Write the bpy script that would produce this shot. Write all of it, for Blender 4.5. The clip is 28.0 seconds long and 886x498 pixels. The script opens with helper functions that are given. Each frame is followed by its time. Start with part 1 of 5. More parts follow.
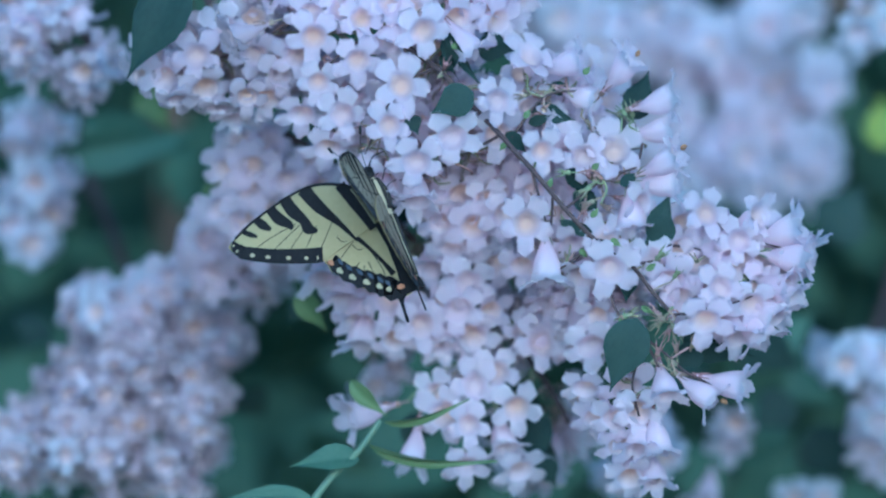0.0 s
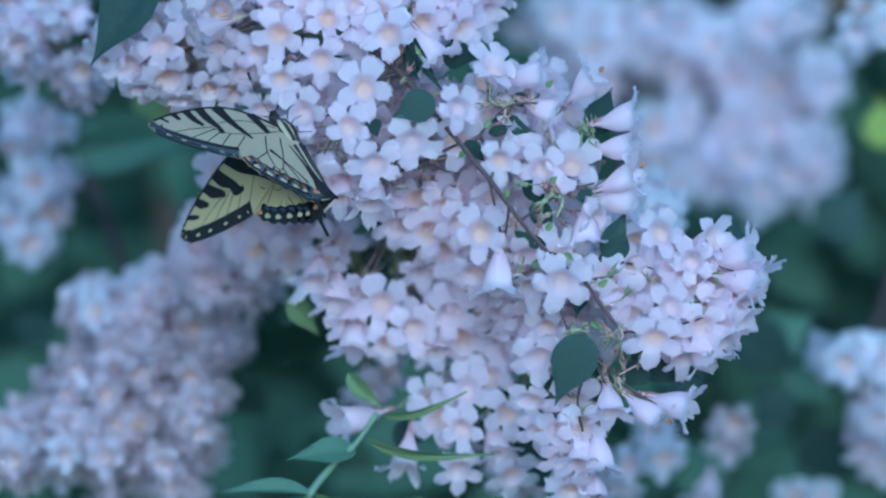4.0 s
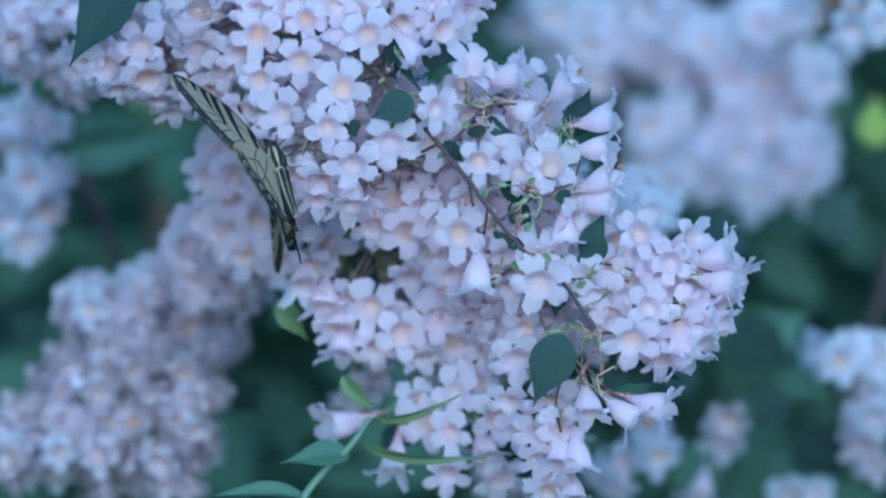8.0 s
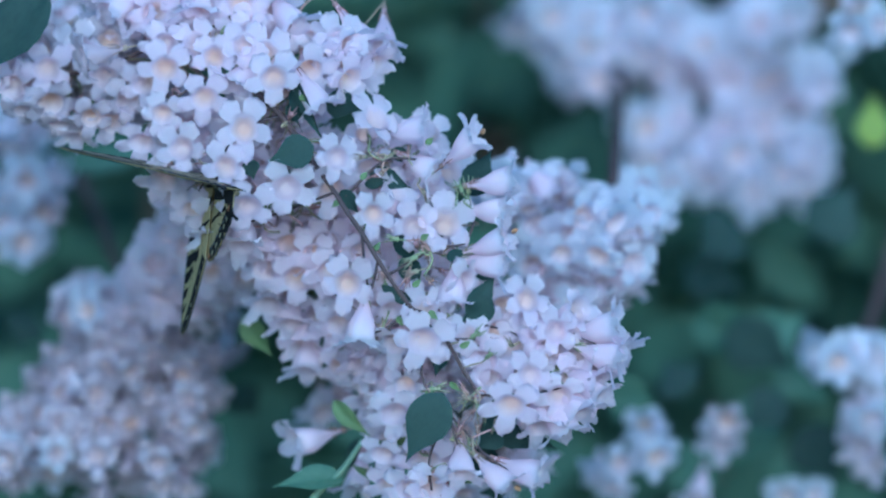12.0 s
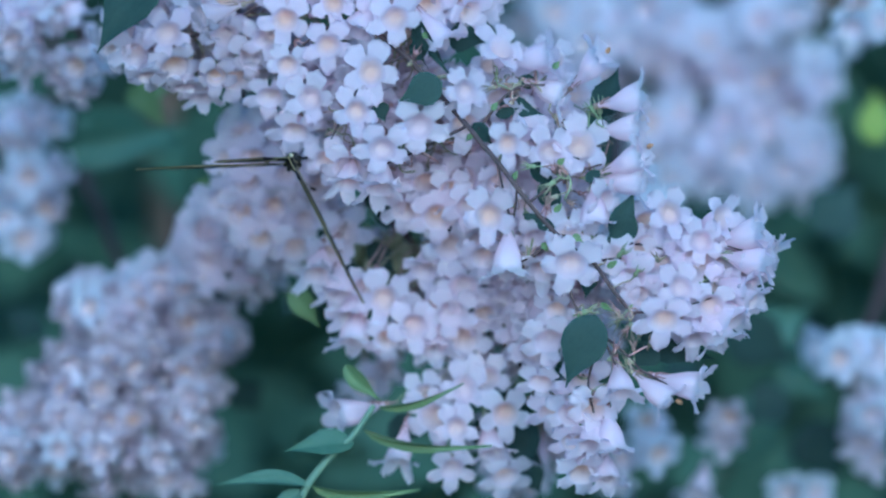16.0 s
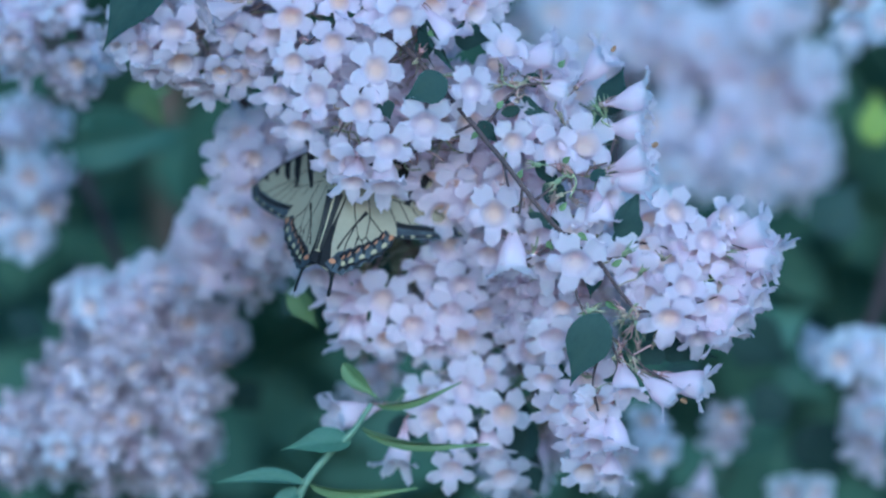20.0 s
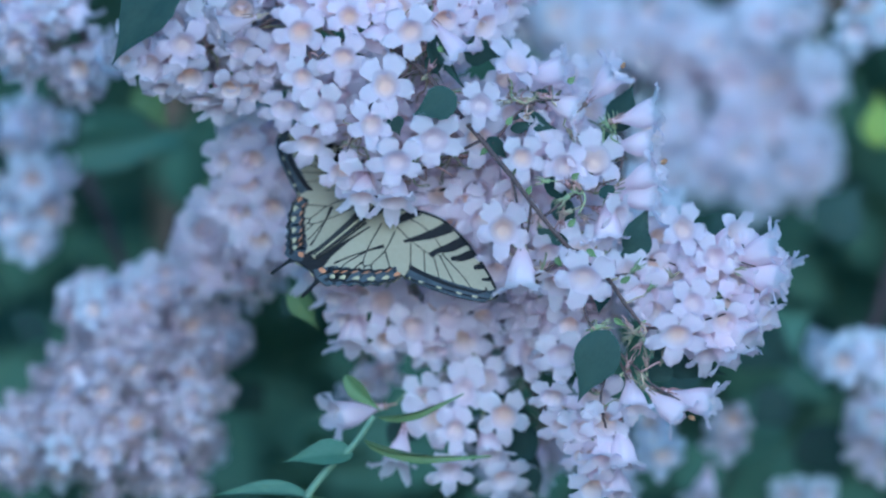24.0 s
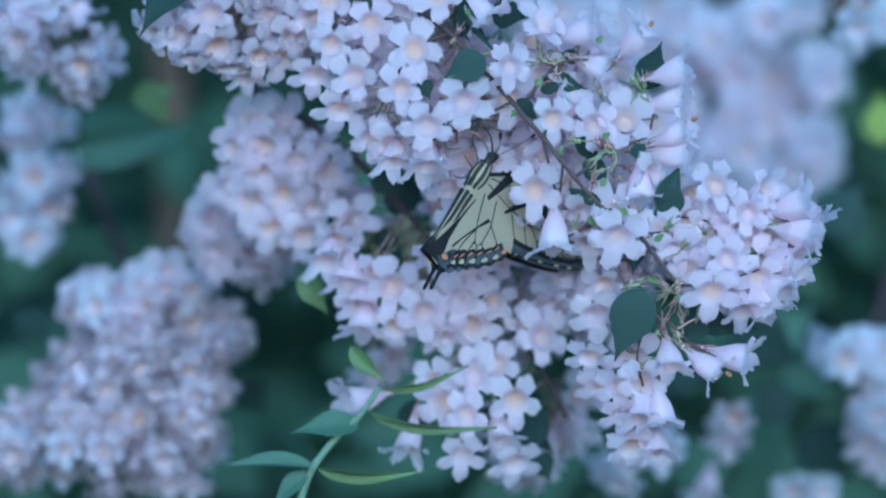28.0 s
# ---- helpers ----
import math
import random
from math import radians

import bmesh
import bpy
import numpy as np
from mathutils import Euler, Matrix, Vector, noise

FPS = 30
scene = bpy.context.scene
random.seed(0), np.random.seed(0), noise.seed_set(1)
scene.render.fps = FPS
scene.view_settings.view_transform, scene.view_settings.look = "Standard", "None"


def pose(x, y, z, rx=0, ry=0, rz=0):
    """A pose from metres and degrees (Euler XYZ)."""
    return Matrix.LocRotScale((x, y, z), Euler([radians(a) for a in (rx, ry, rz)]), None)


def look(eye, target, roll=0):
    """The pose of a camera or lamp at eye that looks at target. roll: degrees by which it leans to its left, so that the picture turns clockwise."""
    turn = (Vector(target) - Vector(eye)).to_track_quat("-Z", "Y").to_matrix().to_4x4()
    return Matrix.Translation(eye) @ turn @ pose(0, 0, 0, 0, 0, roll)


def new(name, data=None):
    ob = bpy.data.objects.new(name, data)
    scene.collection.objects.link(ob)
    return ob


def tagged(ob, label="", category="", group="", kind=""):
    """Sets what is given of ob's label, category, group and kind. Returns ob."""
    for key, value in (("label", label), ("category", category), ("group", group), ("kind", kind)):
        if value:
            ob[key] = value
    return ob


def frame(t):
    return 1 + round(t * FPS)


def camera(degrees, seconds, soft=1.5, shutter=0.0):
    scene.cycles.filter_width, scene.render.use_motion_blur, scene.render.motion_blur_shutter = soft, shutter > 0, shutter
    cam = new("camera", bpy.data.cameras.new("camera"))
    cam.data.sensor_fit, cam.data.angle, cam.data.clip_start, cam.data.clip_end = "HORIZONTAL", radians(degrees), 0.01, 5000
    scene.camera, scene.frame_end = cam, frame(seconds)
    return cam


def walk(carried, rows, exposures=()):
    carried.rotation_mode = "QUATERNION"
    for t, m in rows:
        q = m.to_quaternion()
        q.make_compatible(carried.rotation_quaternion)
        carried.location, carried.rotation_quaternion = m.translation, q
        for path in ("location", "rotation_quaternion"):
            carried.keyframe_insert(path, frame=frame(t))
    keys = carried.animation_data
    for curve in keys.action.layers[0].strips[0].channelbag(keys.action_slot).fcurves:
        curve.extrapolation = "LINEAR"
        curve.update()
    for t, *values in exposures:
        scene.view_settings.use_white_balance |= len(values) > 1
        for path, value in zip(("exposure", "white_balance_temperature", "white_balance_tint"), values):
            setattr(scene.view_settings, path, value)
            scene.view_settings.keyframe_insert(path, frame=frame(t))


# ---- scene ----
EYE = (0.0, -3.0, 1.25)
cam = camera(5.388, 28.0, soft=2.2)
cam.data.dof.use_dof = True
cam.data.dof.focus_distance = 2.99
cam.data.dof.aperture_fstop = 6.0
walk(cam, [(0, look(EYE, (-0.00018, 0, 1.25009))), (0.5, look(EYE, (-0.00018, 0, 1.25027))), (1, look(EYE, (-0.00009, 0, 1.25027))),
    (1.5, look(EYE, (-0.00018, 0, 1.24991))), (2, look(EYE, (0.00018, 0, 1.25009))), (2.5, look(EYE, (0.00018, 0, 1.25009))),
    (3, look(EYE, (-0.00000, 0, 1.25000))), (3.5, look(EYE, (-0.00000, 0, 1.25000))), (5.5, look(EYE, (0.00063, 0, 1.24964))),
    (6, look(EYE, (0.00072, 0, 1.24946))), (6.5, look(EYE, (0.00072, 0, 1.24946))), (7, look(EYE, (0.00126, 0, 1.24946))),
    (7.5, look(EYE, (0.00135, 0, 1.24946))), (8, look(EYE, (0.00180, 0, 1.24937))), (8.5, look(EYE, (0.00198, 0, 1.24928))),
    (9, look(EYE, (0.00234, 0, 1.24919))), (9.5, look(EYE, (0.00261, 0, 1.24919))), (10, look(EYE, (0.00315, 0, 1.24901))),
    (10.5, look(EYE, (0.00324, 0, 1.24901))), (11, look(EYE, (0.00324, 0, 1.24937))), (11.5, look(EYE, (0.00279, 0, 1.24955))),
    (12, look(EYE, (0.00252, 0, 1.24964))), (12.5, look(EYE, (0.00234, 0, 1.24919))), (14.5, look(EYE, (0.00180, 0, 1.24838))),
    (15, look(EYE, (0.00162, 0, 1.24847))), (15.5, look(EYE, (0.00216, 0, 1.24838))), (16, look(EYE, (0.00189, 0, 1.24838))),
    (16.5, look(EYE, (0.00171, 0, 1.24874))), (17, look(EYE, (0.00234, 0, 1.24802))), (17.5, look(EYE, (0.00180, 0, 1.24856))),
    (18, look(EYE, (0.00234, 0, 1.24838))), (18.5, look(EYE, (0.00216, 0, 1.24838))), (19, look(EYE, (0.00234, 0, 1.24856))),
    (19.5, look(EYE, (0.00189, 0, 1.24856))), (20, look(EYE, (0.00180, 0, 1.24865))), (20.5, look(EYE, (0.00171, 0, 1.24856))),
    (21, look(EYE, (0.00144, 0, 1.24865))), (21.5, look(EYE, (0.00144, 0, 1.24883))), (23.5, look(EYE, (0.00099, 0, 1.24910))),
    (24, look(EYE, (0.00072, 0, 1.24928))), (24.5, look(EYE, (0.00081, 0, 1.24946))), (25, look(EYE, (0.00045, 0, 1.24946))),
    (25.5, look(EYE, (0.00054, 0, 1.24946))), (26, look(EYE, (-0.00009, 0, 1.24973))), (26.5, look(EYE, (0.00009, 0, 1.24937))),
    (27, look(EYE, (0.00009, 0, 1.24874))), (27.5, look(EYE, (-0.00009, 0, 1.24883))), (28, look(EYE, (0.00009, 0, 1.24847)))],
     exposures=[(0, 1.17, 3810, -7), (28, 1.17, 3810, -7)])

# ---- light: open shade under a soft bright sky ----
SUN_HEIGHT, SUN_TURN = 15, 175
world = bpy.data.worlds.new("sky")
scene.world = world
world.use_nodes = True
sky = world.node_tree.nodes.new("ShaderNodeTexSky")
sky.sky_type, sky.sun_disc = "NISHITA", False
sky.sun_elevation, sky.sun_rotation = radians(SUN_HEIGHT), radians(SUN_TURN)
world.node_tree.links.new(sky.outputs[0], world.node_tree.nodes["Background"].inputs[0])
world.node_tree.nodes["Background"].inputs[1].default_value = 0.098
sun = new("sun", bpy.data.lights.new("sun", "SUN"))
sun.data.energy, sun.data.angle, sun.data.color = 1.4, radians(50), (1.0, 0.975, 0.965)
sun.matrix_world = look((0.5, -4.8, 1.85), (0.1, 0, 1.2))


# ---- materials ----
def material(name, colour, second, rough=0.6, scale=60.0, bump=0.0, through_light=0.0, jitter=0.0, detail=4.0, far=9.0, spec=0.3):
    """A surface of two colours in grain and larger blotches; through_light lets light pass as in a petal or leaf."""
    m = bpy.data.materials.new(name)
    m.use_nodes = True
    t = m.node_tree
    n, l = t.nodes, t.links
    bsdf = n["Principled BSDF"]
    bsdf.inputs["Roughness"].default_value = rough
    bsdf.inputs["Specular IOR Level"].default_value = spec
    co = n.new("ShaderNodeTexCoord")
    fine = n.new("ShaderNodeTexNoise")
    fine.inputs["Scale"].default_value, fine.inputs["Detail"].default_value = scale, detail
    broad = n.new("ShaderNodeTexNoise")
    broad.inputs["Scale"].default_value = scale / far
    l.new(co.outputs["Object"], fine.inputs["Vector"])
    l.new(co.outputs["Object"], broad.inputs["Vector"])
    add = n.new("ShaderNodeMath")
    add.operation = "MULTIPLY_ADD"
    l.new(fine.outputs[0], add.inputs[0])
    add.inputs[1].default_value = 0.5
    half = n.new("ShaderNodeMath")
    half.operation = "MULTIPLY"
    half.inputs[1].default_value = 0.5
    l.new(broad.outputs[0], half.inputs[0])
    l.new(half.outputs[0], add.inputs[2])
    last = add.outputs[0]
    if jitter:
        info = n.new("ShaderNodeObjectInfo")
        ran = n.new("ShaderNodeMath")
        ran.operation = "MULTIPLY_ADD"
        l.new(info.outputs["Random"], ran.inputs[0])
        ran.inputs[1].default_value = jitter
        l.new(add.outputs[0], ran.inputs[2])
        sub = n.new("ShaderNodeMath")
        sub.operation = "SUBTRACT"
        sub.inputs[1].default_value = jitter / 2
        l.new(ran.outputs[0], sub.inputs[0])
        last = sub.outputs[0]
    ramp = n.new("ShaderNodeValToRGB")
    ramp.color_ramp.elements[0].position, ramp.color_ramp.elements[1].position = 0.3, 0.7
    ramp.color_ramp.elements[0].color, ramp.color_ramp.elements[1].color = (*second, 1), (*colour, 1)
    l.new(last, ramp.inputs[0])
    l.new(ramp.outputs[0], bsdf.inputs["Base Color"])
    if bump:
        b = n.new("ShaderNodeBump")
        b.inputs["Strength"].default_value, b.inputs["Distance"].default_value = bump, 0.0006
        l.new(fine.outputs[0], b.inputs["Height"])
        l.new(b.outputs[0], bsdf.inputs["Normal"])
    if through_light:
        glow = n.new("ShaderNodeBsdfTranslucent")
        l.new(ramp.outputs[0], glow.inputs["Color"])
        mix = n.new("ShaderNodeMixShader")
        mix.inputs[0].default_value = through_light
        l.new(bsdf.outputs[0], mix.inputs[1])
        l.new(glow.outputs[0], mix.inputs[2])
        l.new(mix.outputs[0], n["Material Output"].inputs[0])
    return m


def petal_material(name, colour, second, blush, rough, jitter, light):
    """Petal tissue: near-white lobes that blush pink towards the base of the bell, some flowers more than others."""
    m = material(name, colour, second, rough, 420, 0.2, light, jitter, spec=0.15)
    t = m.node_tree
    n, l = t.nodes, t.links
    co, info, xyz = n.new("ShaderNodeTexCoord"), n.new("ShaderNodeObjectInfo"), n.new("ShaderNodeSeparateXYZ")
    l.new(co.outputs["Object"], xyz.inputs[0])
    band = n.new("ShaderNodeMapRange")
    band.inputs["From Min"].default_value, band.inputs["From Max"].default_value = 0.001, 0.0135
    band.inputs["To Min"].default_value, band.inputs["To Max"].default_value = 1.0, 0.0
    l.new(xyz.outputs[2], band.inputs["Value"])
    some = n.new("ShaderNodeMath")
    some.operation = "MULTIPLY_ADD"
    some.use_clamp = True
    l.new(info.outputs["Random"], some.inputs[0])
    some.inputs[1].default_value, some.inputs[2].default_value = 0.6, 0.1
    take = n.new("ShaderNodeMath")
    take.operation = "MULTIPLY"
    l.new(some.outputs[0], take.inputs[0])
    l.new(band.outputs[0], take.inputs[1])
    mix = n.new("ShaderNodeMix")
    mix.data_type = "RGBA"
    l.new(take.outputs[0], mix.inputs["Factor"])
    l.new(n["Color Ramp"].outputs[0], mix.inputs[6])
    mix.inputs[7].default_value = (*blush, 1)
    l.new(mix.outputs[2], n["Principled BSDF"].inputs["Base Color"])
    l.new(mix.outputs[2], n["Translucent BSDF"].inputs["Color"])
    return m


PETAL = petal_material("petal", (0.92, 0.85, 0.89), (0.90, 0.785, 0.85), (0.88, 0.63, 0.72), 0.7, 0.35, 0.7)
# Farther blossoms: the sky's bluish light is put into this whiter petal colour.
PETAL_SKYLIT = petal_material("petal_skylit", (0.90, 0.88, 0.93), (0.86, 0.83, 0.89), (0.84, 0.73, 0.80), 0.7, 0.3, 0.7)
# Aged and sheltered blossoms, their shade put into a darker petal colour.
PETAL_SHADE = petal_material("petal_old_shaded", (0.62, 0.55, 0.60), (0.54, 0.45, 0.48), (0.56, 0.40, 0.44), 0.6, 0.3, 0.5)
def throat_material():
    """Peach deep in the bell, fading into the petal's own white towards the mouth."""
    m = material("throat", (0.88, 0.81, 0.86), (0.85, 0.74, 0.80), 0.6, 420, 0.2, 0.6, 0.25, spec=0.1)
    t = m.node_tree
    n, l = t.nodes, t.links
    ramp = n["Color Ramp"]
    bsdf, glow = n["Principled BSDF"], n["Translucent BSDF"]
    co, info = n.new("ShaderNodeTexCoord"), n.new("ShaderNodeObjectInfo")
    flat = n.new("ShaderNodeVectorMath")
    flat.operation = "MULTIPLY"
    flat.inputs[1].default_value = (1, 1, 0)
    far = n.new("ShaderNodeVectorMath")
    far.operation = "LENGTH"
    l.new(co.outputs["Object"], flat.inputs[0])
    l.new(flat.outputs[0], far.inputs[0])
    band = n.new("ShaderNodeMapRange")
    band.inputs["From Min"].default_value, band.inputs["From Max"].default_value = 0.0012, 0.0046
    band.inputs["To Min"].default_value, band.inputs["To Max"].default_value = 1.0, 0.0
    l.new(far.outputs["Value"], band.inputs["Value"])
    some = n.new("ShaderNodeMath")
    some.operation = "MULTIPLY"
    often = n.new("ShaderNodeMapRange")
    often.inputs["To Min"].default_value, often.inputs["To Max"].default_value = 0.25, 1.0
    l.new(info.outputs["Random"], often.inputs["Value"])
    l.new(band.outputs[0], some.inputs[0])
    l.new(often.outputs[0], some.inputs[1])
    some.use_clamp = True
    mix = n.new("ShaderNodeMix")
    mix.data_type = "RGBA"
    l.new(some.outputs[0], mix.inputs["Factor"])
    l.new(ramp.outputs[0], mix.inputs[6])
    mix.inputs[7].default_value = (0.90, 0.66, 0.50, 1)
    l.new(mix.outputs[2], bsdf.inputs["Base Color"])
    l.new(mix.outputs[2], glow.inputs["Color"])
    return m


THROAT = throat_material()
CALYX = material("calyx", (0.26, 0.30, 0.15), (0.34, 0.19, 0.18), 0.6, 300, 0.3, 0.1, 0.5)
STALK = material("stalk", (0.42, 0.25, 0.22), (0.26, 0.28, 0.14), 0.6, 500, 0.3, 0, 0.6)
BARK = material("bark", (0.10, 0.065, 0.06), (0.05, 0.035, 0.035), 0.8, 350, 0.8)
CANE = material("cane_bark", (0.20, 0.15, 0.11), (0.10, 0.07, 0.05), 0.85, 90, 0.8)
LEAF = material("leaf", (0.044, 0.066, 0.052), (0.026, 0.044, 0.037), 0.6, 90, 0.3, 0.15, 0.4, spec=0.15)
LEAF_YOUNG = material("young_leaf", (0.20, 0.26, 0.10), (0.15, 0.20, 0.08), 0.45, 120, 0.25, 0.3, 0.2)
LEAF_DULL = material("blue_green_leaf", (0.12, 0.18, 0.12), (0.08, 0.14, 0.085), 0.55, 120, 0.25, 0.25, 0.2, spec=0.3)
SHOOT_STEM = material("shoot_stem", (0.17, 0.22, 0.14), (0.12, 0.17, 0.10), 0.6, 200, 0.2)
LEAF_YELLOW = material("yellow_leaf", (0.36, 0.40, 0.06), (0.25, 0.32, 0.05), 0.5, 120, 0.25, 0.3, 0.2)
FOLIAGE = material("foliage", (0.115, 0.175, 0.105), (0.066, 0.106, 0.068), 0.6, 14, 0.3, 0.2, 0.0, far=3, spec=0.2)
WITHER = material("withered", (0.46, 0.28, 0.14), (0.30, 0.16, 0.08), 0.8, 500, 0.4, 0.15, 0.3)
SPENT = material("spent_head", (0.38, 0.36, 0.22), (0.26, 0.28, 0.15), 0.8, 300, 0.5, 0.1, 0.3)
SOIL = material("grass_ground", (0.10, 0.15, 0.05), (0.13, 0.11, 0.06), 0.9, 14, 0.6)
HEDGE = material("hedge", (0.07, 0.115, 0.07), (0.03, 0.052, 0.036), 0.7, 12, 0.8)
WING = material("wing_yellow", (0.58, 0.48, 0.24), (0.50, 0.41, 0.19), 0.6, 600, 0.2, 0.45)
WING_PALE = material("wing_pale_underside", (0.44, 0.375, 0.255), (0.375, 0.315, 0.205), 0.6, 600, 0.2, 0.35)
BLACK = material("wing_black", (0.012, 0.011, 0.012), (0.022, 0.02, 0.02), 0.8, 700, 0.2, spec=0.08)
GREY = material("wing_grey", (0.085, 0.09, 0.10), (0.022, 0.024, 0.028), 0.7, 300, 0.2, spec=0.15)
SPOT = material("wing_spot", (0.38, 0.32, 0.19), (0.30, 0.25, 0.14), 0.6, 600, 0.1, spec=0.1)
BLUE = material("wing_blue", (0.035, 0.045, 0.07), (0.02, 0.025, 0.04), 0.5, 600, 0.1)
ORANGE = material("wing_orange", (0.42, 0.19, 0.08), (0.34, 0.14, 0.06), 0.6, 600, 0.1)
FUR = material("body_black", (0.020, 0.018, 0.018), (0.04, 0.035, 0.03), 0.9, 900, 0.8)
BELLY = material("body_yellow", (0.40, 0.34, 0.21), (0.32, 0.26, 0.15), 0.85, 800, 0.6)


# ---- mesh helpers ----
def finish(name, bm, mat, smooth=True):
    me = bpy.data.meshes.new(name)
    bm.normal_update()
    bm.to_mesh(me)
    bm.free()
    for p in me.polygons:
        p.use_smooth = smooth
    me.materials.append(mat)
    return me


def part(name, data, parent, m=None, label="", mat=None):
    """Links a mesh, or a bmesh with its material, as one object under a thing or a part."""
    me = finish(name, data, mat) if mat else data
    ob = new(name, me)
    ob.parent = parent
    if m is not None:
        ob.matrix_basis = m
    if label:
        ob["label"] = label
    return ob


def tube(points, radii, sides=8, bm=None):
    """A round stem through points; radii run from end to end. The ends are closed."""
    bm = bm or bmesh.new()
    pts = [Vector(p) for p in points]
    rings = []
    for i, p in enumerate(pts):
        d = (pts[min(i + 1, len(pts) - 1)] - pts[max(i - 1, 0)]).normalized()
        side = d.cross(Vector((0.31, 0.9, 0.2))).normalized()
        up = d.cross(side)
        f = i / max(1, len(pts) - 1)
        r = radii[0] + (radii[1] - radii[0]) * f
        r *= 1 + 0.10 * noise.noise(p * 160)
        rings.append([bm.verts.new(p + r * (math.cos(a) * side + math.sin(a) * up))
                      for a in (2 * math.pi * k / sides for k in range(sides))])
    for a, b in zip(rings, rings[1:]):
        for k in range(sides):
            bm.faces.new((a[k], a[(k + 1) % sides], b[(k + 1) % sides], b[k]))
    bm.faces.new(rings[0][::-1])
    bm.faces.new(rings[-1])
    return bm


def curve_points(points, steps=6):
    """Points along a smooth line through the given ones."""
    p = [Vector(q) for q in points]
    p = [2 * p[0] - p[1]] + p + [2 * p[-1] - p[-2]]
    out = []
    for i in range(1, len(p) - 2):
        for k in range(steps):
            t = k / steps
            a, b, c, d = p[i - 1:i + 3]
            out.append(0.5 * (2 * b + (c - a) * t + (2 * a - 5 * b + 4 * c - d) * t * t + (3 * b - a - 3 * c + d) * t ** 3))
    out.append(p[-2])
    return out


def smooth_step(a, b, x):
    x = min(1, max(0, (x - a) / (b - a)))
    return x * x * (3 - 2 * x)


def bell_radius(u, mouth, belly):
    return 0.0009 + (mouth - 0.0009) * (belly * smooth_step(0.05, 0.75, u) + (1 - belly) * u ** 2.3)


def corolla(name, length, mouth, reach, lift, back, seed, mat, belly=0.35, broad=1.0, flare=1.0):
    """A two-lipped bell: a tube that swells to the mouth, two upright upper lobes and three longer lower ones that roll back."""
    rng = random.Random(seed)
    bm = bmesh.new()
    n, rings = 30, []
    dent = rng.uniform(0, 6)
    for j in range(10):
        u = j / 9
        r = bell_radius(u, mouth, belly)
        rings.append([bm.verts.new((r * (1 + 0.05 * u * math.sin(5 * a + dent)) * math.cos(a),
            r * (1 + 0.05 * u * math.sin(5 * a + dent)) * math.sin(a) - 0.0012 * math.sin(3.1 * u) * 0.5,
                                    length * u + 0.0012 * u * u * math.sin(a - 0.31)))
                      for a in (2 * math.pi * k / n for k in range(n))])
    for a, b in zip(rings, rings[1:]):
        for k in range(n):
            bm.faces.new((a[k], a[(k + 1) % n], b[(k + 1) % n], b[k]))
    for lobe in range(5):
        upper = lobe in (0, 1)
        mid = 2 * math.pi * (lobe * 6 + 3) / n
        size = rng.uniform(0.88, 1.12) * (1.22 if upper else 1.18 if lobe == 3 else 1.0)
        turn = rng.uniform(-0.12, 0.12)
        rise = (lift * 0.7 if upper else lift * 1.15) * rng.uniform(0.75, 1.25)
        curl = (back * 0.7 if upper else back * 1.2) * rng.uniform(0.5, 1.5)
        ripple, wide, notch = rng.uniform(0, 6), (rng.uniform(1.08, 1.24) if upper else rng.uniform(0.84, 1.0)), rng.uniform(0.2, 1)
        cup = rng.uniform(0.0003, 0.0009) if upper else rng.uniform(-0.0010, 0.0006)
        low = [rings[-1][(lobe * 6 + k) % n] for k in range(7)]
        start = [v.co.copy() for v in low]
        for j in range(1, 9):
            s = j / 8
            neck, full = mouth * 0.588, reach * broad * wide * 0.5
            half = (neck + (full - neck) * smooth_step(0.0, 0.55, s)) * math.sqrt(max(0.0, 1 - (max(0, s - 0.45) / 0.565) ** 2.1))
            row = []
            for k in range(7):
                a = (k - 3) / 3
                rad = mouth * math.cos(a * 0.63 * (1 - s)) + reach * flare * size * s * (1 - 0.16 * a * a * s)
                if j > 5:
                    rad -= reach * 0.10 * (1 - abs(a)) * notch * (j - 5) / 3
                lat = half * math.sin(a * 0.9) / 0.783 if s > 0.3 else half * math.sin(a * 0.628) / 0.588
                z = start[k].z + reach * (rise * s - curl * s * s) + 0.0005 * s * math.sin(3.4 * a + ripple) + cup * s * a * a + 0.0003 * s * math.sin(7 * a * s + 2 * ripple)
                w = mid + turn * s
                fray = 0.04 if j < 7 and abs(a) < 0.9 else 0.11
                rad += reach * fray * s * rng.uniform(-1, 1)
                lat += reach * (fray - 0.02) * s * rng.uniform(-1, 1)
                z += reach * fray * s * rng.uniform(-1, 1)
                row.append(bm.verts.new((rad * math.cos(w) - lat * math.sin(w), rad * math.sin(w) + lat * math.cos(w), z)))
            for k in range(6):
                bm.faces.new((low[k], low[k + 1], row[k + 1], row[k]))
            low = row
    return finish(name, bm, mat)


def throat_cup(name, length, mouth, belly=0.35):
    """The hairy, coloured lining that fills the lower side of a bell."""
    bm = bmesh.new()
    n, rings = 16, []
    for j in range(8):
        u = 0.62 + 0.36 * j / 7
        r = bell_radius(u, mouth, belly) * (0.55 + 0.42 * math.sqrt(j / 7))
        rings.append([bm.verts.new((r * math.cos(a), r * math.sin(a) - 0.0005 * math.sin(3.1 * u), length * (u + 0.03 * math.sin(a + 3.1) * (1 - j / 7))))
                      for a in (2 * math.pi * k / n for k in range(n))])
    for a, b in zip(rings, rings[1:]):
        for k in range(n):
            bm.faces.new((a[k], b[k], b[(k + 1) % n], a[(k + 1) % n]))
    bm.faces.new(rings[0])
    return finish(name, bm, THROAT)


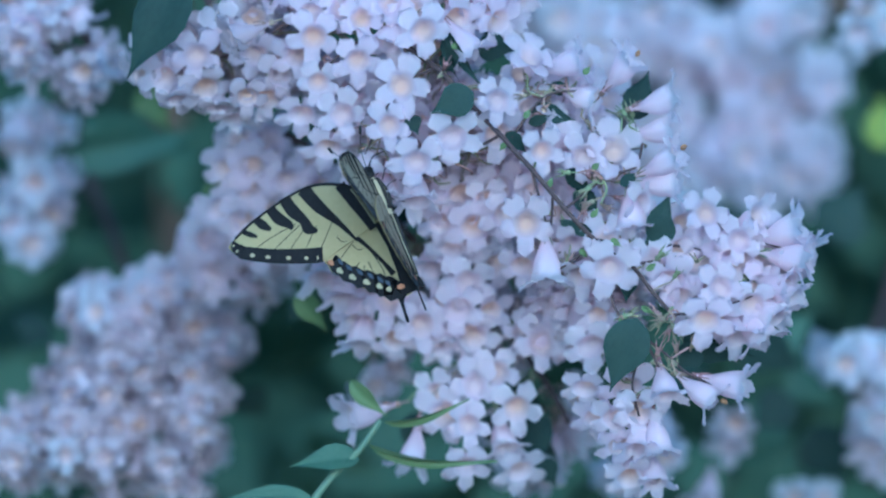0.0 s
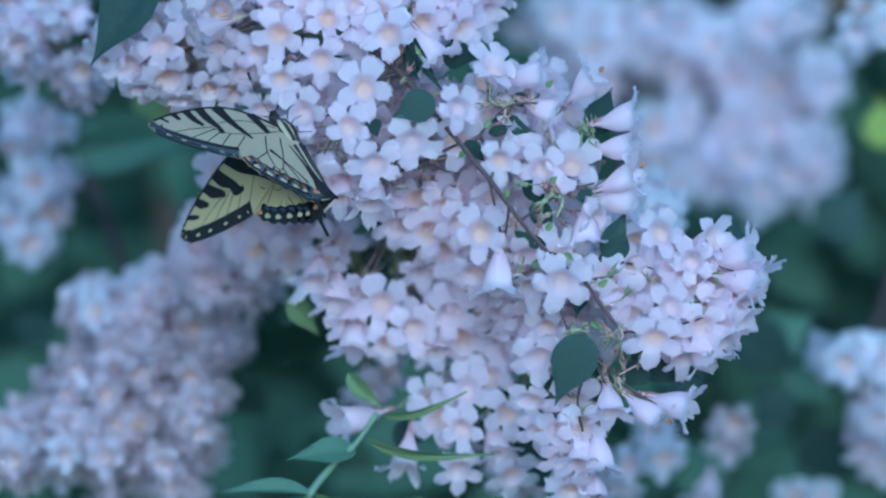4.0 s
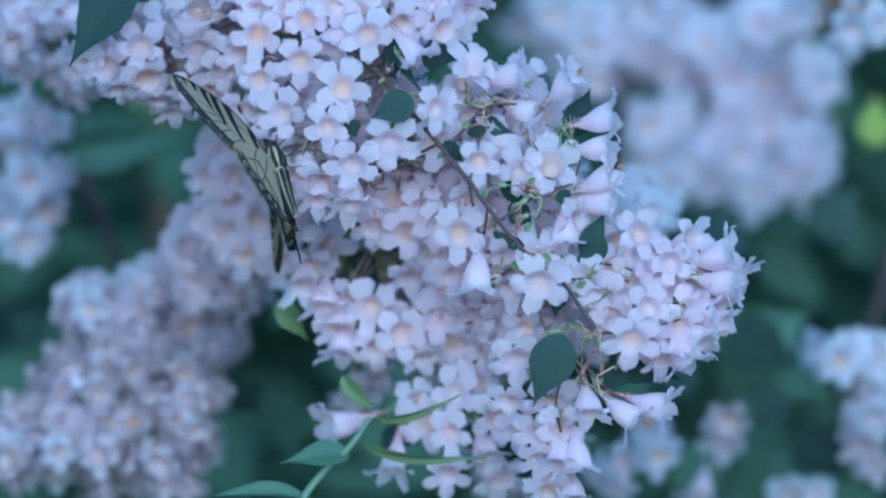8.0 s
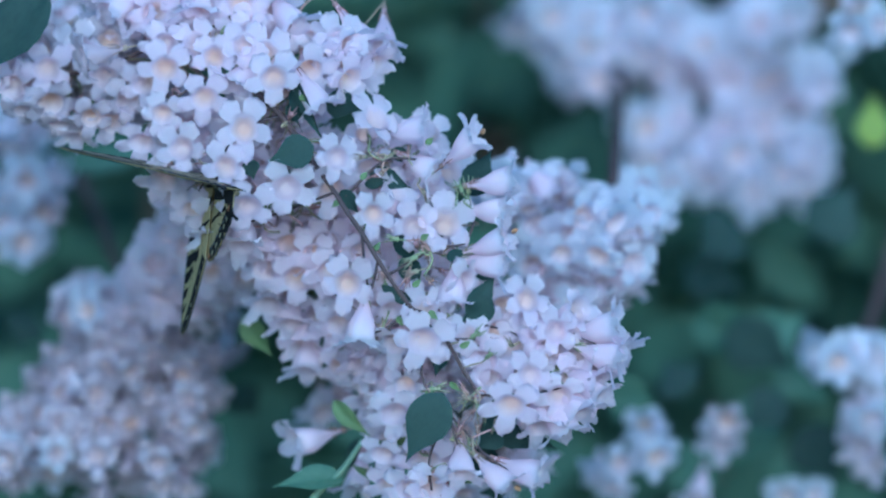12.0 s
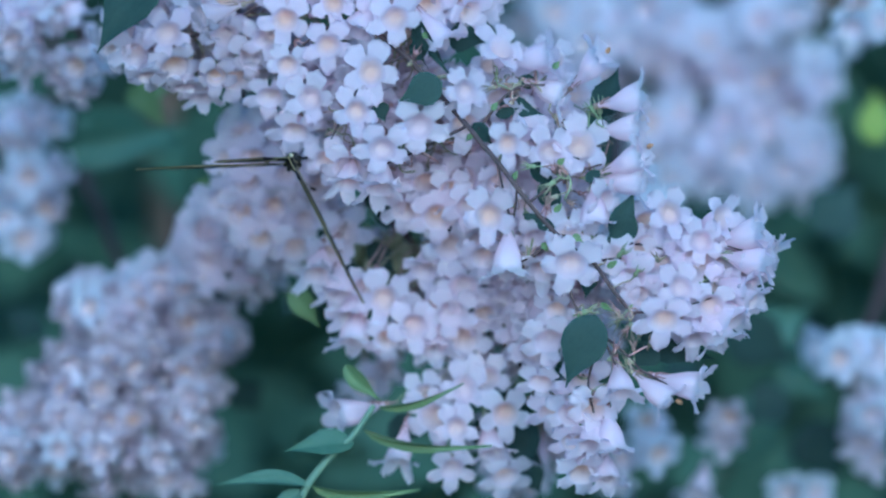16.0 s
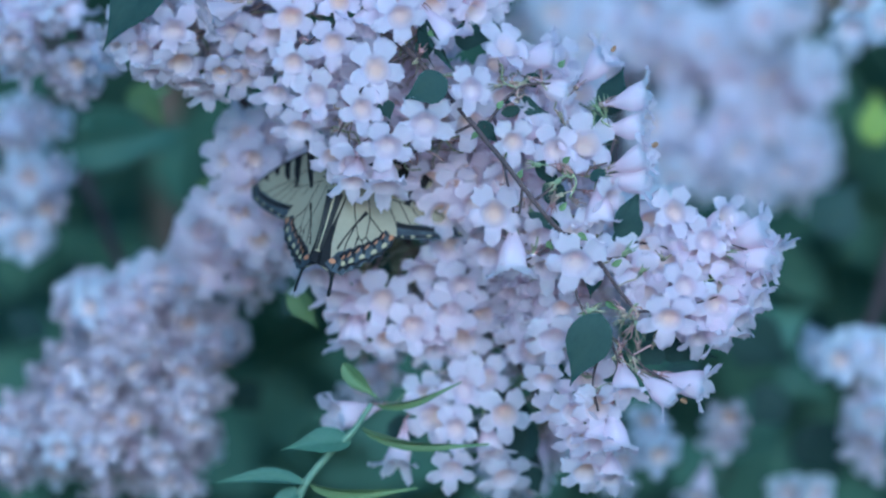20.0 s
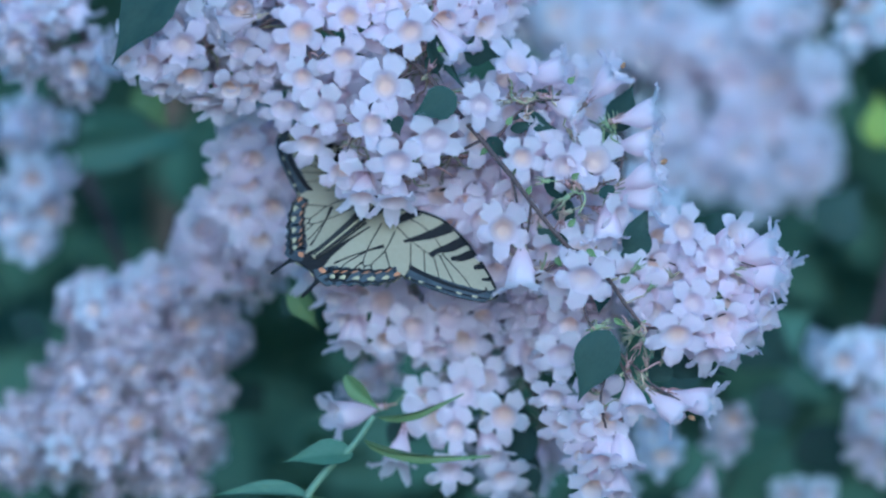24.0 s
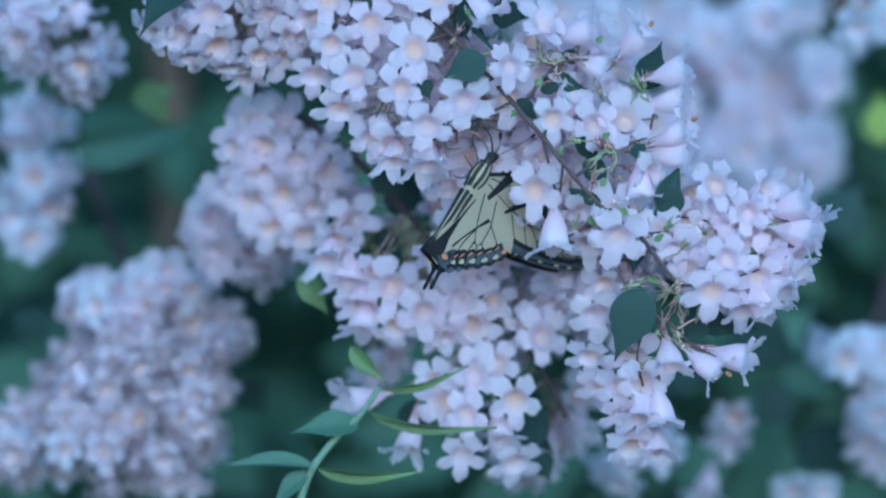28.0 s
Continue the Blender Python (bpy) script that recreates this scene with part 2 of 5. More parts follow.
def calyx_mesh(seed):
    """A small bristly cup with five narrow sepals, on a short stalk."""
    rng = random.Random(seed)
    bm = tube([(0, 0, -0.006), (0.0002, 0, -0.0035), (0, 0, -0.0018)], (0.0004, 0.0005), 6)
    tube([(0, 0, -0.002), (0, 0, 0.0), (0, 0, 0.0022)], (0.0013, 0.00105), 8, bm)
    for k in range(5):
        a = 2 * math.pi * k / 5 + rng.uniform(-0.2, 0.2)
        out = rng.uniform(0.0018, 0.0032)
        c, s = math.cos(a), math.sin(a)
        tube([(0.001 * c, 0.001 * s, 0.001), (0.0018 * c, 0.0018 * s, 0.003), (out * c, out * s, 0.0058)], (0.00045, 0.00012), 5, bm)
    return finish("calyx", bm, CALYX)


def wither_mesh():
    """The crumpled brown end of a withered lobe."""
    bm = bmesh.new()
    bmesh.ops.create_icosphere(bm, subdivisions=2, radius=0.0009)
    for v in bm.verts:
        v.co *= 1 + 0.55 * noise.noise(v.co * 900)
        v.co.z *= 1.5
    return finish("withered_lobe", bm, WITHER)


def leaf_mesh(name, mat, seed, bend=0.18, fold=0.22, cut=0.0):
    """An oval leaf with a drawn-out tip, one unit long along x and one unit wide along y, folded on its midrib."""
    rng = random.Random(seed)
    bm = bmesh.new()
    rows = []
    for i in range(15):
        u = i / 14
        w = 0.5 * (math.sin(math.pi * min(1, u * 1.02) ** 0.72) ** 0.85) * (1 - 0.62 * smooth_step(0.42, 1, u)) if 0 < u < 1 else 0.012
        if cut and u > cut:
            w *= 0.95
        z = -bend * (u - 0.15) ** 2
        row = []
        for k in range(7):
            a = (k - 3) / 3
            tooth = 1 + 0.03 * math.sin(i * 2.9 + seed) * (abs(a) > 0.9)
            row.append(bm.verts.new((u, a * w * tooth, z + fold * abs(a) * w - 0.10 * a * a * w + 0.012 * math.sin(5 * u + 2 * a + seed))))
        rows.append(row)
    for a, b in zip(rows, rows[1:]):
        for k in range(6):
            bm.faces.new((a[k], b[k], b[k + 1], a[k + 1]))
    return finish(name, bm, mat)


OPEN = [corolla("flower", 0.0125, 0.0043, 0.0049, 0.50, 0.45, 10 + i, PETAL, 0.5, 1.24) for i in range(7)]
WIDE = [corolla("flower", 0.0120, 0.0045, 0.0050, 0.35, 0.42, 20 + i, PETAL, 0.5, 1.26) for i in range(5)]
BELL = [corolla("flower", 0.0145, 0.0047, 0.0054, 0.85, 0.45, 30 + i, PETAL, 0.76, 0.95, 0.75) for i in range(6)]
OLD_SHADED = [corolla("flower", 0.0125, 0.0040, 0.0046, 0.55, 0.70, 40 + i, PETAL_SHADE, 0.5, 1.25) for i in range(3)]
PALE = [corolla("flower", 0.0125, 0.0043, 0.0046, 0.5, 0.5, 50 + i, PETAL_SKYLIT, 0.5, 1.36) for i in range(4)]
THROATS = [throat_cup("throat", 0.0125, 0.0043, 0.5), throat_cup("throat", 0.0120, 0.0045, 0.5), throat_cup("throat", 0.0145, 0.0046, 0.76), throat_cup("throat", 0.0125, 0.0040, 0.5)]
CALYCES = [calyx_mesh(i) for i in range(3)]
WITHERED = wither_mesh()
LEAVES = [leaf_mesh("leaf", LEAF, i, 0.15 + 0.06 * i, 0.2 - 0.05 * i) for i in range(3)]
YOUNG = [leaf_mesh("leaf", LEAF_YOUNG, 5, 0.25, 0.25), leaf_mesh("leaf", LEAF_DULL, 6, 0.3, 0.3), leaf_mesh("leaf", LEAF_YELLOW, 7, 0.2, 0.2)]


# ---- parts of a flowering branch ----
def toward(d, roll):
    """A turn that takes z to d."""
    return Vector(d).normalized().to_track_quat("Z", "Y").to_matrix().to_4x4() @ Matrix.Rotation(roll, 4, "Z")


def nearest(nodes, p):
    return min(nodes, key=lambda q: (Vector(q) - p).length)


def bloom(branch, origin, nodes, x, z, right, up, back, rng, stalk=True, small=1.0, old_shaded=0.0, full=True, pale=0.0):
    """One flower with its mouth at (x, z) cm and back cm behind the branch's front, facing (right, up)."""
    wilted = abs(right) > 1.5
    if wilted:
        right -= math.copysign(2, right)
    flat = math.hypot(right, up)
    if flat > 0.985:
        right, up, flat = right / flat * 0.985, up / flat * 0.985, 0.985
    d = Vector((right, -math.sqrt(1 - flat * flat), up))
    # chance of an aged bloom whose petal colour also carries shade
    if rng.random() < old_shaded:
        me, lining, length = rng.choice(OLD_SHADED), THROATS[3], 0.0125
    elif rng.random() < pale:
        me, lining, length = rng.choice(PALE), THROATS[0], 0.0125
    elif flat > 0.68:
        me, lining, length = rng.choice(BELL), THROATS[2], 0.0145
    elif rng.random() < 0.4:
        me, lining, length = rng.choice(WIDE), THROATS[1], 0.0120
    else:
        me, lining, length = rng.choice(OPEN), THROATS[0], 0.0125
    s = small * rng.uniform(0.90, 1.09)
    mouth = Vector((x / 100, back / 100, z / 100 + 1.25)) - origin
    base = mouth - d * length * s
    m = Matrix.Translation(base) @ toward(d, 0.31 + rng.gauss(0, 0.17)) @ Matrix.Rotation(rng.gauss(0, 0.06),
        4, "X") @ Matrix.Diagonal((s * rng.uniform(0.86, 1.08), s * rng.uniform(0.86, 1.08), s, 1))
    f = part("flower", me, branch, m)
    part("throat", lining, f)
    if full:
        part("calyx", rng.choice(CALYCES), f, Matrix.Scale(0.8, 4))
    if wilted:
        part("withered_lobe", WITHERED, f, Matrix.Translation((0.0042, 0, length + 0.003)), "crumpled brown petal tip")
    if stalk:
        end = base - d * 0.0045 * s
        node = Vector(nearest(nodes, end))
        mid = end.lerp(node, 0.5) - d * 0.004 + Vector((0, 0, 0.2 * (end - node).length * rng.uniform(-0.2, 0.5)))
        wave = Vector((rng.uniform(-1, 1), rng.uniform(-1, 1), rng.uniform(-1, 1))) * min(0.0035, 0.16 * (end - node).length)
        part("stalk", tube(curve_points([node, node.lerp(mid, 0.55) + wave, mid.lerp(end, 0.45) - wave, end], 4), (0.00034, 0.00025), 5), branch, None, "", STALK)
    return f


def blooms(branch, origin, nodes, rows, rng, **how):
    for x, z, right, up, back in rows:
        bloom(branch, origin, nodes, x, z, right, up, back, rng, **how)


def fallen(branch, origin, nodes, rows, rng):
    """Empty calyces on thin reddish stalks where bells have dropped: places in cm, a spread and a count."""
    for x, z, back, spread, count in rows:
        for _ in range(count):
            p = Vector(((x + rng.gauss(0, spread)) / 100, (back + rng.uniform(-0.4, 0.4)) / 100, (z + rng.gauss(0, spread)) / 100 + 1.25)) - origin
            node = Vector(nearest(nodes, p))
            d = ((p - node).normalized() + Vector((rng.uniform(-0.6, 0.6), rng.uniform(-0.8, 0.2), rng.uniform(-0.4, 0.8)))).normalized()
            part("calyx", rng.choice(CALYCES), branch, Matrix.Translation(p) @ toward(d, rng.uniform(0, 6)) @ Matrix.Scale(rng.uniform(0.55, 0.8), 4))
            end = p - d * 0.004
            part("stalk", tube(curve_points([node, node.lerp(end, 0.6) + Vector((rng.uniform(-1, 1), -0.5, rng.uniform(-1, 1))) * 0.002, end], 4),
                (0.00036, 0.0003), 5), branch, None, "", STALK)


def leaf(branch, origin, x, z, tip_x, tip_z, width, roll, back, mesh, tip_back=0.0):
    """A leaf from its base to its tip, in cm, turned by roll degrees about its length."""
    a = Vector((x / 100, back / 100, z / 100 + 1.25)) - origin
    b = Vector((tip_x / 100, (back + tip_back) / 100, tip_z / 100 + 1.25)) - origin
    ex = (b - a).normalized()
    ez = (Vector((0, -1, 0)) - ex * -ex.y).normalized()
    ey = ez.cross(ex)
    turn = Matrix((ex, ey, ez)).transposed().to_4x4() @ Matrix.Rotation(radians(roll), 4, "X")
    m = Matrix.Translation(a) @ turn @ Matrix.Diagonal(((b - a).length, width / 100, (b - a).length, 1))
    return part("leaf", mesh, branch, m)


def clump(branch, origin, nodes, x, z, rx, rz, back, deep, count, rng, down=0.35, **how):
    """Many flowers spread through an oval mass, looking outwards and a little down."""
    for _ in range(count):
        while True:
            u, v = rng.uniform(-1, 1), rng.uniform(-1, 1)
            if u * u + v * v < 1:
                break
        bloom(branch, origin, nodes, x + rx * u, z + rz * v, 0.5 * u + rng.uniform(-0.5, 0.5),
              0.35 * v - down + rng.uniform(-0.5, 0.4), back + deep * rng.uniform(-0.3, 1) + deep * 0.8 * (u * u + v * v), rng, **how)


def branch_thing(label, at, group="flowering branches"):
    ob = new("flowering_branch")
    ob.location = at
    ob.empty_display_size = 0.02
    return tagged(ob, label, "branch", group)


# ---- ground, hedge and woody base of the bush ----
def ground():
    bm = bmesh.new()
    n = 40
    rows = []
    for i in range(n + 1):
        row = []
        for j in range(n + 1):
            u, v = (2 * i / n - 1), (2 * j / n - 1)
            x, y = 400 * u ** 3 + 4 * u, 400 * v ** 3 + 4 * v
            row.append(bm.verts.new((x, y, 0.02 * noise.noise(Vector((x, y, 0))))))
        rows.append(row)
    for i in range(n):
        for j in range(n):
            bm.faces.new((rows[i][j], rows[i + 1][j], rows[i + 1][j + 1], rows[i][j + 1]))
    ob = new("ground", finish("ground", bm, SOIL))
    tagged(ob, "grassy soil under the flowering shrub", "ground", kind="structure")


def backdrop():
    """A rough bank of dark leaves far behind the flowers."""
    bm = bmesh.new()
    nx, nz, rows = 70, 30, []
    for i in range(nx + 1):
        row = []
        for j in range(nz + 1):
            x, z = -5 + 10 * i / nx, -0.05 + 2.6 * j / nz
            y = 1.5 + 0.35 * noise.noise(Vector((x * 1.4, z * 1.4, 3))) + 0.25 * noise.noise(Vector((x * 6, z * 6, 1))) + 0.25 * (z - 1) ** 2
            row.append(bm.verts.new((x, y, z)))
        rows.append(row)
    for i in range(nx):
        for j in range(nz):
            bm.faces.new((rows[i][j], rows[i + 1][j], rows[i + 1][j + 1], rows[i][j + 1]))
    tagged(new("backdrop", finish("backdrop", bm, HEDGE)), "dark leafy hedge behind the shrub", "hedge", kind="structure")


def foliage():
    """Leaves inside and behind the bush, past counting: one mesh of small folded blades."""
    rng = random.Random(5)
    verts, faces = [], []

    def blade(p, ex, ez, size, wide):
        ey = ez.cross(ex)
        k = len(verts)
        for u, a in ((0, 0), (0.35, -0.5), (0.35, 0), (0.35, 0.5), (0.7, -0.36), (0.7, 0), (0.7, 0.36), (1, 0)):
            q = p + ex * (u * size) + ey * (a * wide) + ez * (abs(a) * wide * 0.35 - 0.15 * size * u * u)
            verts.append(q[:])
        for f in ((0, 1, 2), (0, 2, 3), (1, 4, 5, 2), (2, 5, 6, 3), (4, 7, 5), (5, 7, 6)):
            faces.append([k + i for i in f])

    def spray(count, xs, ys, zs, sizes):
        for _ in range(count):
            p = Vector((rng.uniform(*xs), rng.uniform(*ys), rng.uniform(*zs)))
            ex = Vector((rng.uniform(-1, 1), rng.uniform(-0.9, 0.3), rng.uniform(-1, 0.4))).normalized()
            ez = (Vector((rng.uniform(-0.7, 0.7), rng.uniform(-1, 0.1), rng.uniform(0, 1.2))))
            ez = (ez - ex * ez.dot(ex)).normalized()
            size = rng.uniform(*sizes)
            blade(p, ex, ez, size, size * rng.uniform(0.45, 0.62))
    spray(620, (-0.24, 0.24), (0.48, 0.80), (1.08, 1.42), (0.035, 0.065))
    spray(5200, (-1.5, 1.5), (0.5, 1.35), (0.1, 2.1), (0.05, 0.085))
    spray(900, (-0.9, -0.22), (0.2, 0.6), (0.3, 1.9), (0.04, 0.07))
    spray(900, (0.22, 0.9), (0.2, 0.6), (0.3, 1.9), (0.04, 0.07))
    spray(500, (-0.4, 0.4), (0.15, 0.6), (1.45, 1.9), (0.04, 0.07))
    me = bpy.data.meshes.new("foliage")
    me.from_pydata(verts, [], faces)
    for p in me.polygons:
        p.use_smooth = True
    me.materials.append(FOLIAGE)
    tagged(new("foliage", me), "dark green leaves deep inside the shrub", "foliage", kind="stuff")


def canes():
    """The woody canes that rise from the ground and arch over to the viewer."""
    bush = new("shrub")
    bush.location = (0, 0.6, 0)
    tagged(bush, "woody arching canes of a flowering shrub", "shrub")
    for x, y, top, lean, reach in ((-0.10, 0.62, 1.72, -0.02, 0.55), (0.12, 0.66, 1.66, 0.22, 0.38), (-0.35, 0.70, 1.60, -0.22, 0.42),
                                   (0.02, 0.75, 1.90, 0.05, 0.15), (-0.22, 0.80, 1.80, -0.35, 0.1), (0.30, 0.72, 1.75, 0.45, 0.2)):
        pts = [(x * 0.5, 0, 0), (x * 0.8, y - 0.6, 0.6), (x, y - 0.62, 1.2), (x + lean * 0.5, y - 0.7 - reach * 0.3, top - 0.1),
               (x + lean, y - 0.6 - reach * 0.75, top), (x + lean * 1.3, y - 0.6 - reach, top - 0.16)]
        part("cane", tube(curve_points(pts, 5), (0.012, 0.004), 8), bush, None, "", CANE)


ground()
backdrop()
canes()


# ---- the front branch: nodding sprays of pale pink bells ----
def front_branch():
    rng = random.Random(11)
    o = Vector((-0.0403, 0.000, 1.3402))
    b = branch_thing("arching branch crowded with pale pink-white bell flowers in sharp view", o)
    stem = [(-4.06, 9.08, 2), (-3.33, 7.98, 1.5), (-2.42, 7.15, 1), (-0.79, 5.94, 0.8), (0.29, 4.71, 0.4), (1.19, 3.71, -0.6), (1.55, 3.26, -1.0),
        (2.18, 2.54, -1.1), (3.17, 1.28, -1.1), (3.89, 0.47, -0.8), (4.61, -0.16, -0.2), (5.24, -0.56, 0.4), (5.87, -1.42, 0.3), (6.5, -2.18, 0.3)]
    line = curve_points([Vector((x / 100, y / 100, z / 100 + 1.25)) - o for x, z, y in stem], 5)
    part("stem", tube(line, (0.00105, 0.0006), 9), b, None, "thin brown woody stem", BARK)
    joints = []
    upper_twigs = (((1.19, 3.71, 0.3), (0.29, 3.26, 0.4), (-0.79, 2.72, 0.6), (-1.7, 2.36, 0.8)), ((-0.79, 5.94, 0.8), (-1.88, 5.43, 0.6),
        (-2.6, 4.34, 0.4), (-3.14, 3.26, 0.6)), ((3.89, 0.47, 0.1), (3.62, -0.16, 0.3), (2.81, -0.7, 0.6)), ((-2.42, 7.15, 1), (-3.5, 6.7, 0.8),
        (-4.4, 5.97, 0.8)), ((6.5, -2.18, 0.3), (7.68, -2.14, 0.3), (8.75, -1.78, 0.2), (9.65, -1.42, 0.1)), ((8.41, -0.16, 0.9), (9.3, 0.02, 0.4),
        (10.01, -0.16, 0.2)), ((6.77, -3.98, 0), (7.67, -4.48, 0)), ((5.6, -2.9, 0), (5.15, -4.3, 0.2), (5.33, -5.39, 0.3)), ((5.51, 2.54, 0.3),
        (5.7, 3.3, 0.4), (5.48, 3.95, 0.4)),)
    tip_twigs = (((-3.33, 7.98, 1.5), (-5.15, 7.63, 2.2), (-6.62, 6.93, 3), (-8.09, 6.39, 3.6)), ((4.61, -0.16, 0.3), (4.54, -1.33, 0), (4.79, -2.14, 0),
        (5.6, -2.9, 0)), ((2.18, 2.54, 0), (2.41, 1.46, -0.2), (2.63, 0.65, 0)), ((2.81, 1.82, 0), (2.75, 1.1, 0), (2.65, 0.59, 0)), ((5.6, -2.9, 0),
        (5.87, -3.58, 0), (6.01, -3.85, 0)), ((5.6, -2.9, 0), (6.41, -3.58, 0), (6.77, -3.98, 0)), ((4.07, 0.29, 0.2), (5.25, 0.09, 0.9),
        (7.15, -0.05, 1), (7.78, -0.38, 0.8)), ((5.25, -0.56, 0.5), (6.8, -0.38, 1.2), (8.41, -0.16, 0.9)), ((3.17, 1.28, 0), (4.43, 2.18, 0.2),
        (5.51, 2.54, 0.2)), ((1.55, 3.62, 0.2), (2.63, 4.88, 0.2), (3.89, 5.06, 0.2)),)
    for twig in upper_twigs + tip_twigs:
        bend = curve_points([Vector((x / 100, y / 100, z / 100 + 1.25)) - o for x, z, y in twig], 5)
        joints += [p[:] for p in bend[5::3]]
        part("twig", tube(bend, (0.0005, 0.00035), 6), b, None, "", BARK)
    nodes = [p[:] for p in line[6::2]] + joints
    # hanging mass at the root end, some in aged, shade-darkened petals
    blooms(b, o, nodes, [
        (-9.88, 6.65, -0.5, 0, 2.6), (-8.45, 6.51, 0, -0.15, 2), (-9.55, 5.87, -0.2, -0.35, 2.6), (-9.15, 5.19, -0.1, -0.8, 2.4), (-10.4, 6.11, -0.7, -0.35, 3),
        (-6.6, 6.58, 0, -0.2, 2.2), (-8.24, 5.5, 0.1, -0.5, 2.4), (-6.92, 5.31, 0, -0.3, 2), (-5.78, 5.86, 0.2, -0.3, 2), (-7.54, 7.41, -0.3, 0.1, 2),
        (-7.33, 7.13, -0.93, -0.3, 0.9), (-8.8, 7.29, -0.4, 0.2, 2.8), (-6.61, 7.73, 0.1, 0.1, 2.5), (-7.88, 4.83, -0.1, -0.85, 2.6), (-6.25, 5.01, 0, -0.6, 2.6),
        (-7.35, 4.56, 0, -0.8, 3), (-8.99, 6.02, -0.1, -0.3, 3.2)], rng, old_shaded=0.4)
    # upper middle
    blooms(b, o, nodes, [
        (-4.67, 7.02, 0, -0.15, 0.6), (-4.58, 5.68, 0, -0.1, 0.3), (-5.21, 6.31, -0.3, -0.4, 1.4), (-4.77, 7.82, 0, -0.3, 1), (-3.31, 6.28, 0, -0.1, 0),
        (-3.1, 7.48, 0, -0.1, 0.3), (-1.15, 7.07, 0, -0.12, -0.3), (-2.33, 6.69, -0.5, -0.75, 0.6), (-1.92, 5.41, 0, 0.1, -0.8), (-2.37, 4.18, 0, -0.05, -0.8),
        (-3.77, 4.42, -0.05, -0.1, 0.6), (-1.51, 2.89, 0, -0.15, -0.8), (-3.32, 2.58, -0.1, -0.4, 1), (-2.6, 2.33, -0.1, -0.5, 0.9), (-1.52, 7.81, 0, 0, 0.5),
        (-3.77, 7.93, -0.1, 0.2, 0.8), (-5.14, 4.54, -0.2, -0.5, 1.4), (-4.32, 3.36, -0.1, -0.6, 1.3), (-2.24, 8.09, 0, 0.1, 0.3)], rng)
    # beside the dark leaf
    blooms(b, o, nodes, [
        (-0.34, 3.65, 0, -0.1, -0.6), (1.06, 3.88, 0.15, -0.25, 0.3), (1.11, 4.86, 0, 0.02, -1), (0.02, 7.67, 0.3, -0.3, 0.5), (0.34, 6.43, 0.6, -0.78, 0.3),
        (1.23, 7.17, 0.5, -0.45, 0.8), (0.83, 7.93, 0.1, 0, 1), (2.29, 6.17, 0.15, 0.55, -0.2), (3.75, 5.89, 0.97, 0.12, 0), (4.22, 4.78, 0.88, -0.3, 0.2),
        (5.33, 5.96, 2.6, 0.72, 0), (6.59, 4.95, 0.9, 0.4, 0), (6.56, 3.8, 0.95, 0.12, 0.2), (6.77, 2.72, 2.9, 0.3, 0), (6.74, 2, 0.97, -0.05, 0.4),
        (2.46, 3.22, 0, -0.05, -0.5), (4.83, 3.08, 0.1, 0.25, 0.2), (3.82, 2.97, 0, 0.05, 0), (3.14, 3.95, 0.5, 0.7, 0.6)], rng)
    # under the stem
    blooms(b, o, nodes, [
        (2.13, 4.61, 0.2, -0.3, 1), (5.26, 0.7, 0, -0.95, 0.3), (5.63, 1.35, 0.6, -0.2, 0.4), (1.91, 0.88, 0, 0, -0.2), (2.52, -0.88, 0, -0.97, 0),
        (4.53, -0.59, 0, -0.12, -0.6), (4.43, 0.29, 0.1, 0.5, 0.3), (-1.59, 1.68, 0, -0.85, 0.4), (-0.84, 1.44, 0.1, -0.85, 3), (-2.6, 1.73, -0.1, -0.8, 0.7),
        (0.2, 1.26, 0, -0.8, 3.7), (1.06, 2.02, 0.2, -0.5, 3.2), (0.8, 1.26, 0.3, -0.75, 3.4), (0.29, 2.57, 0.1, -0.4, 3.6), (-0.44, 2.39, 0, -0.6, 3.5),
        (1.38, 2.75, 0.2, -0.4, 3.4), (3.36, 0.2, 0.2, -0.6, 1), (3.72, -1.07, -0.2, -0.7, 1), (1.74, -0.52, -0.2, -0.5, 1.6)], rng)
    # spray at the tip
    blooms(b, o, nodes, [
        (7.59, 1.13, -0.05, 0.2, -0.5), (9.44, 0.7, 0.72, 0.1, 0.1), (8.67, 0.16, -0.05, 0, -0.2), (10.52, 0.45, 0.9, 0.25, 0), (10.96, -0.25, 0.9, -0.3, 0.3),
        (10.69, -0.59, 0.92, -0.2, -0.1), (8.62, -0.63, -0.1, -0.2, 0.5), (8.01, -1.35, 0, -0.05, -0.8), (10.23, -1.35, 0.8, -0.2, 0.2), (10.34, -1.87, 0.75, -0.5, 0.2),
        (7.47, -2.32, -0.1, -0.15, -0.9), (9.04, -2, 0.1, -0.25, -0.1), (8.54, -2.97, 0.2, -0.75, 0.2), (9.39, -2.96, 0.55, -0.8, 0.2), (6.45, -1.1, -0.2, -0.5, 0.3),
        (5.92, -0.45, -0.3, 0.2, 0.5), (6.88, 0.02, 0.3, 0.1, 0.8), (6.98, 0.74, 0.2, -0.2, 1.2), (9.75, -2.51, 0.6, -0.7, 0.3)], rng)
    # half hidden under the stem
    blooms(b, o, nodes, [
        (-0.16, 1.93, 0, -0.4, 3), (0.69, 1.62, 0.1, -0.3, 2.8), (1.31, 1.25, 0.2, -0.2, 2.6), (0.29, 0.75, 0, -0.3, 3),
        (2.19, 1.92, 0.1, -0.3, 2.2), (3.1, 1.11, 0.1, -0.4, 1.8), (-0.8, 0.84, 0, -0.6, 3.2)], rng)
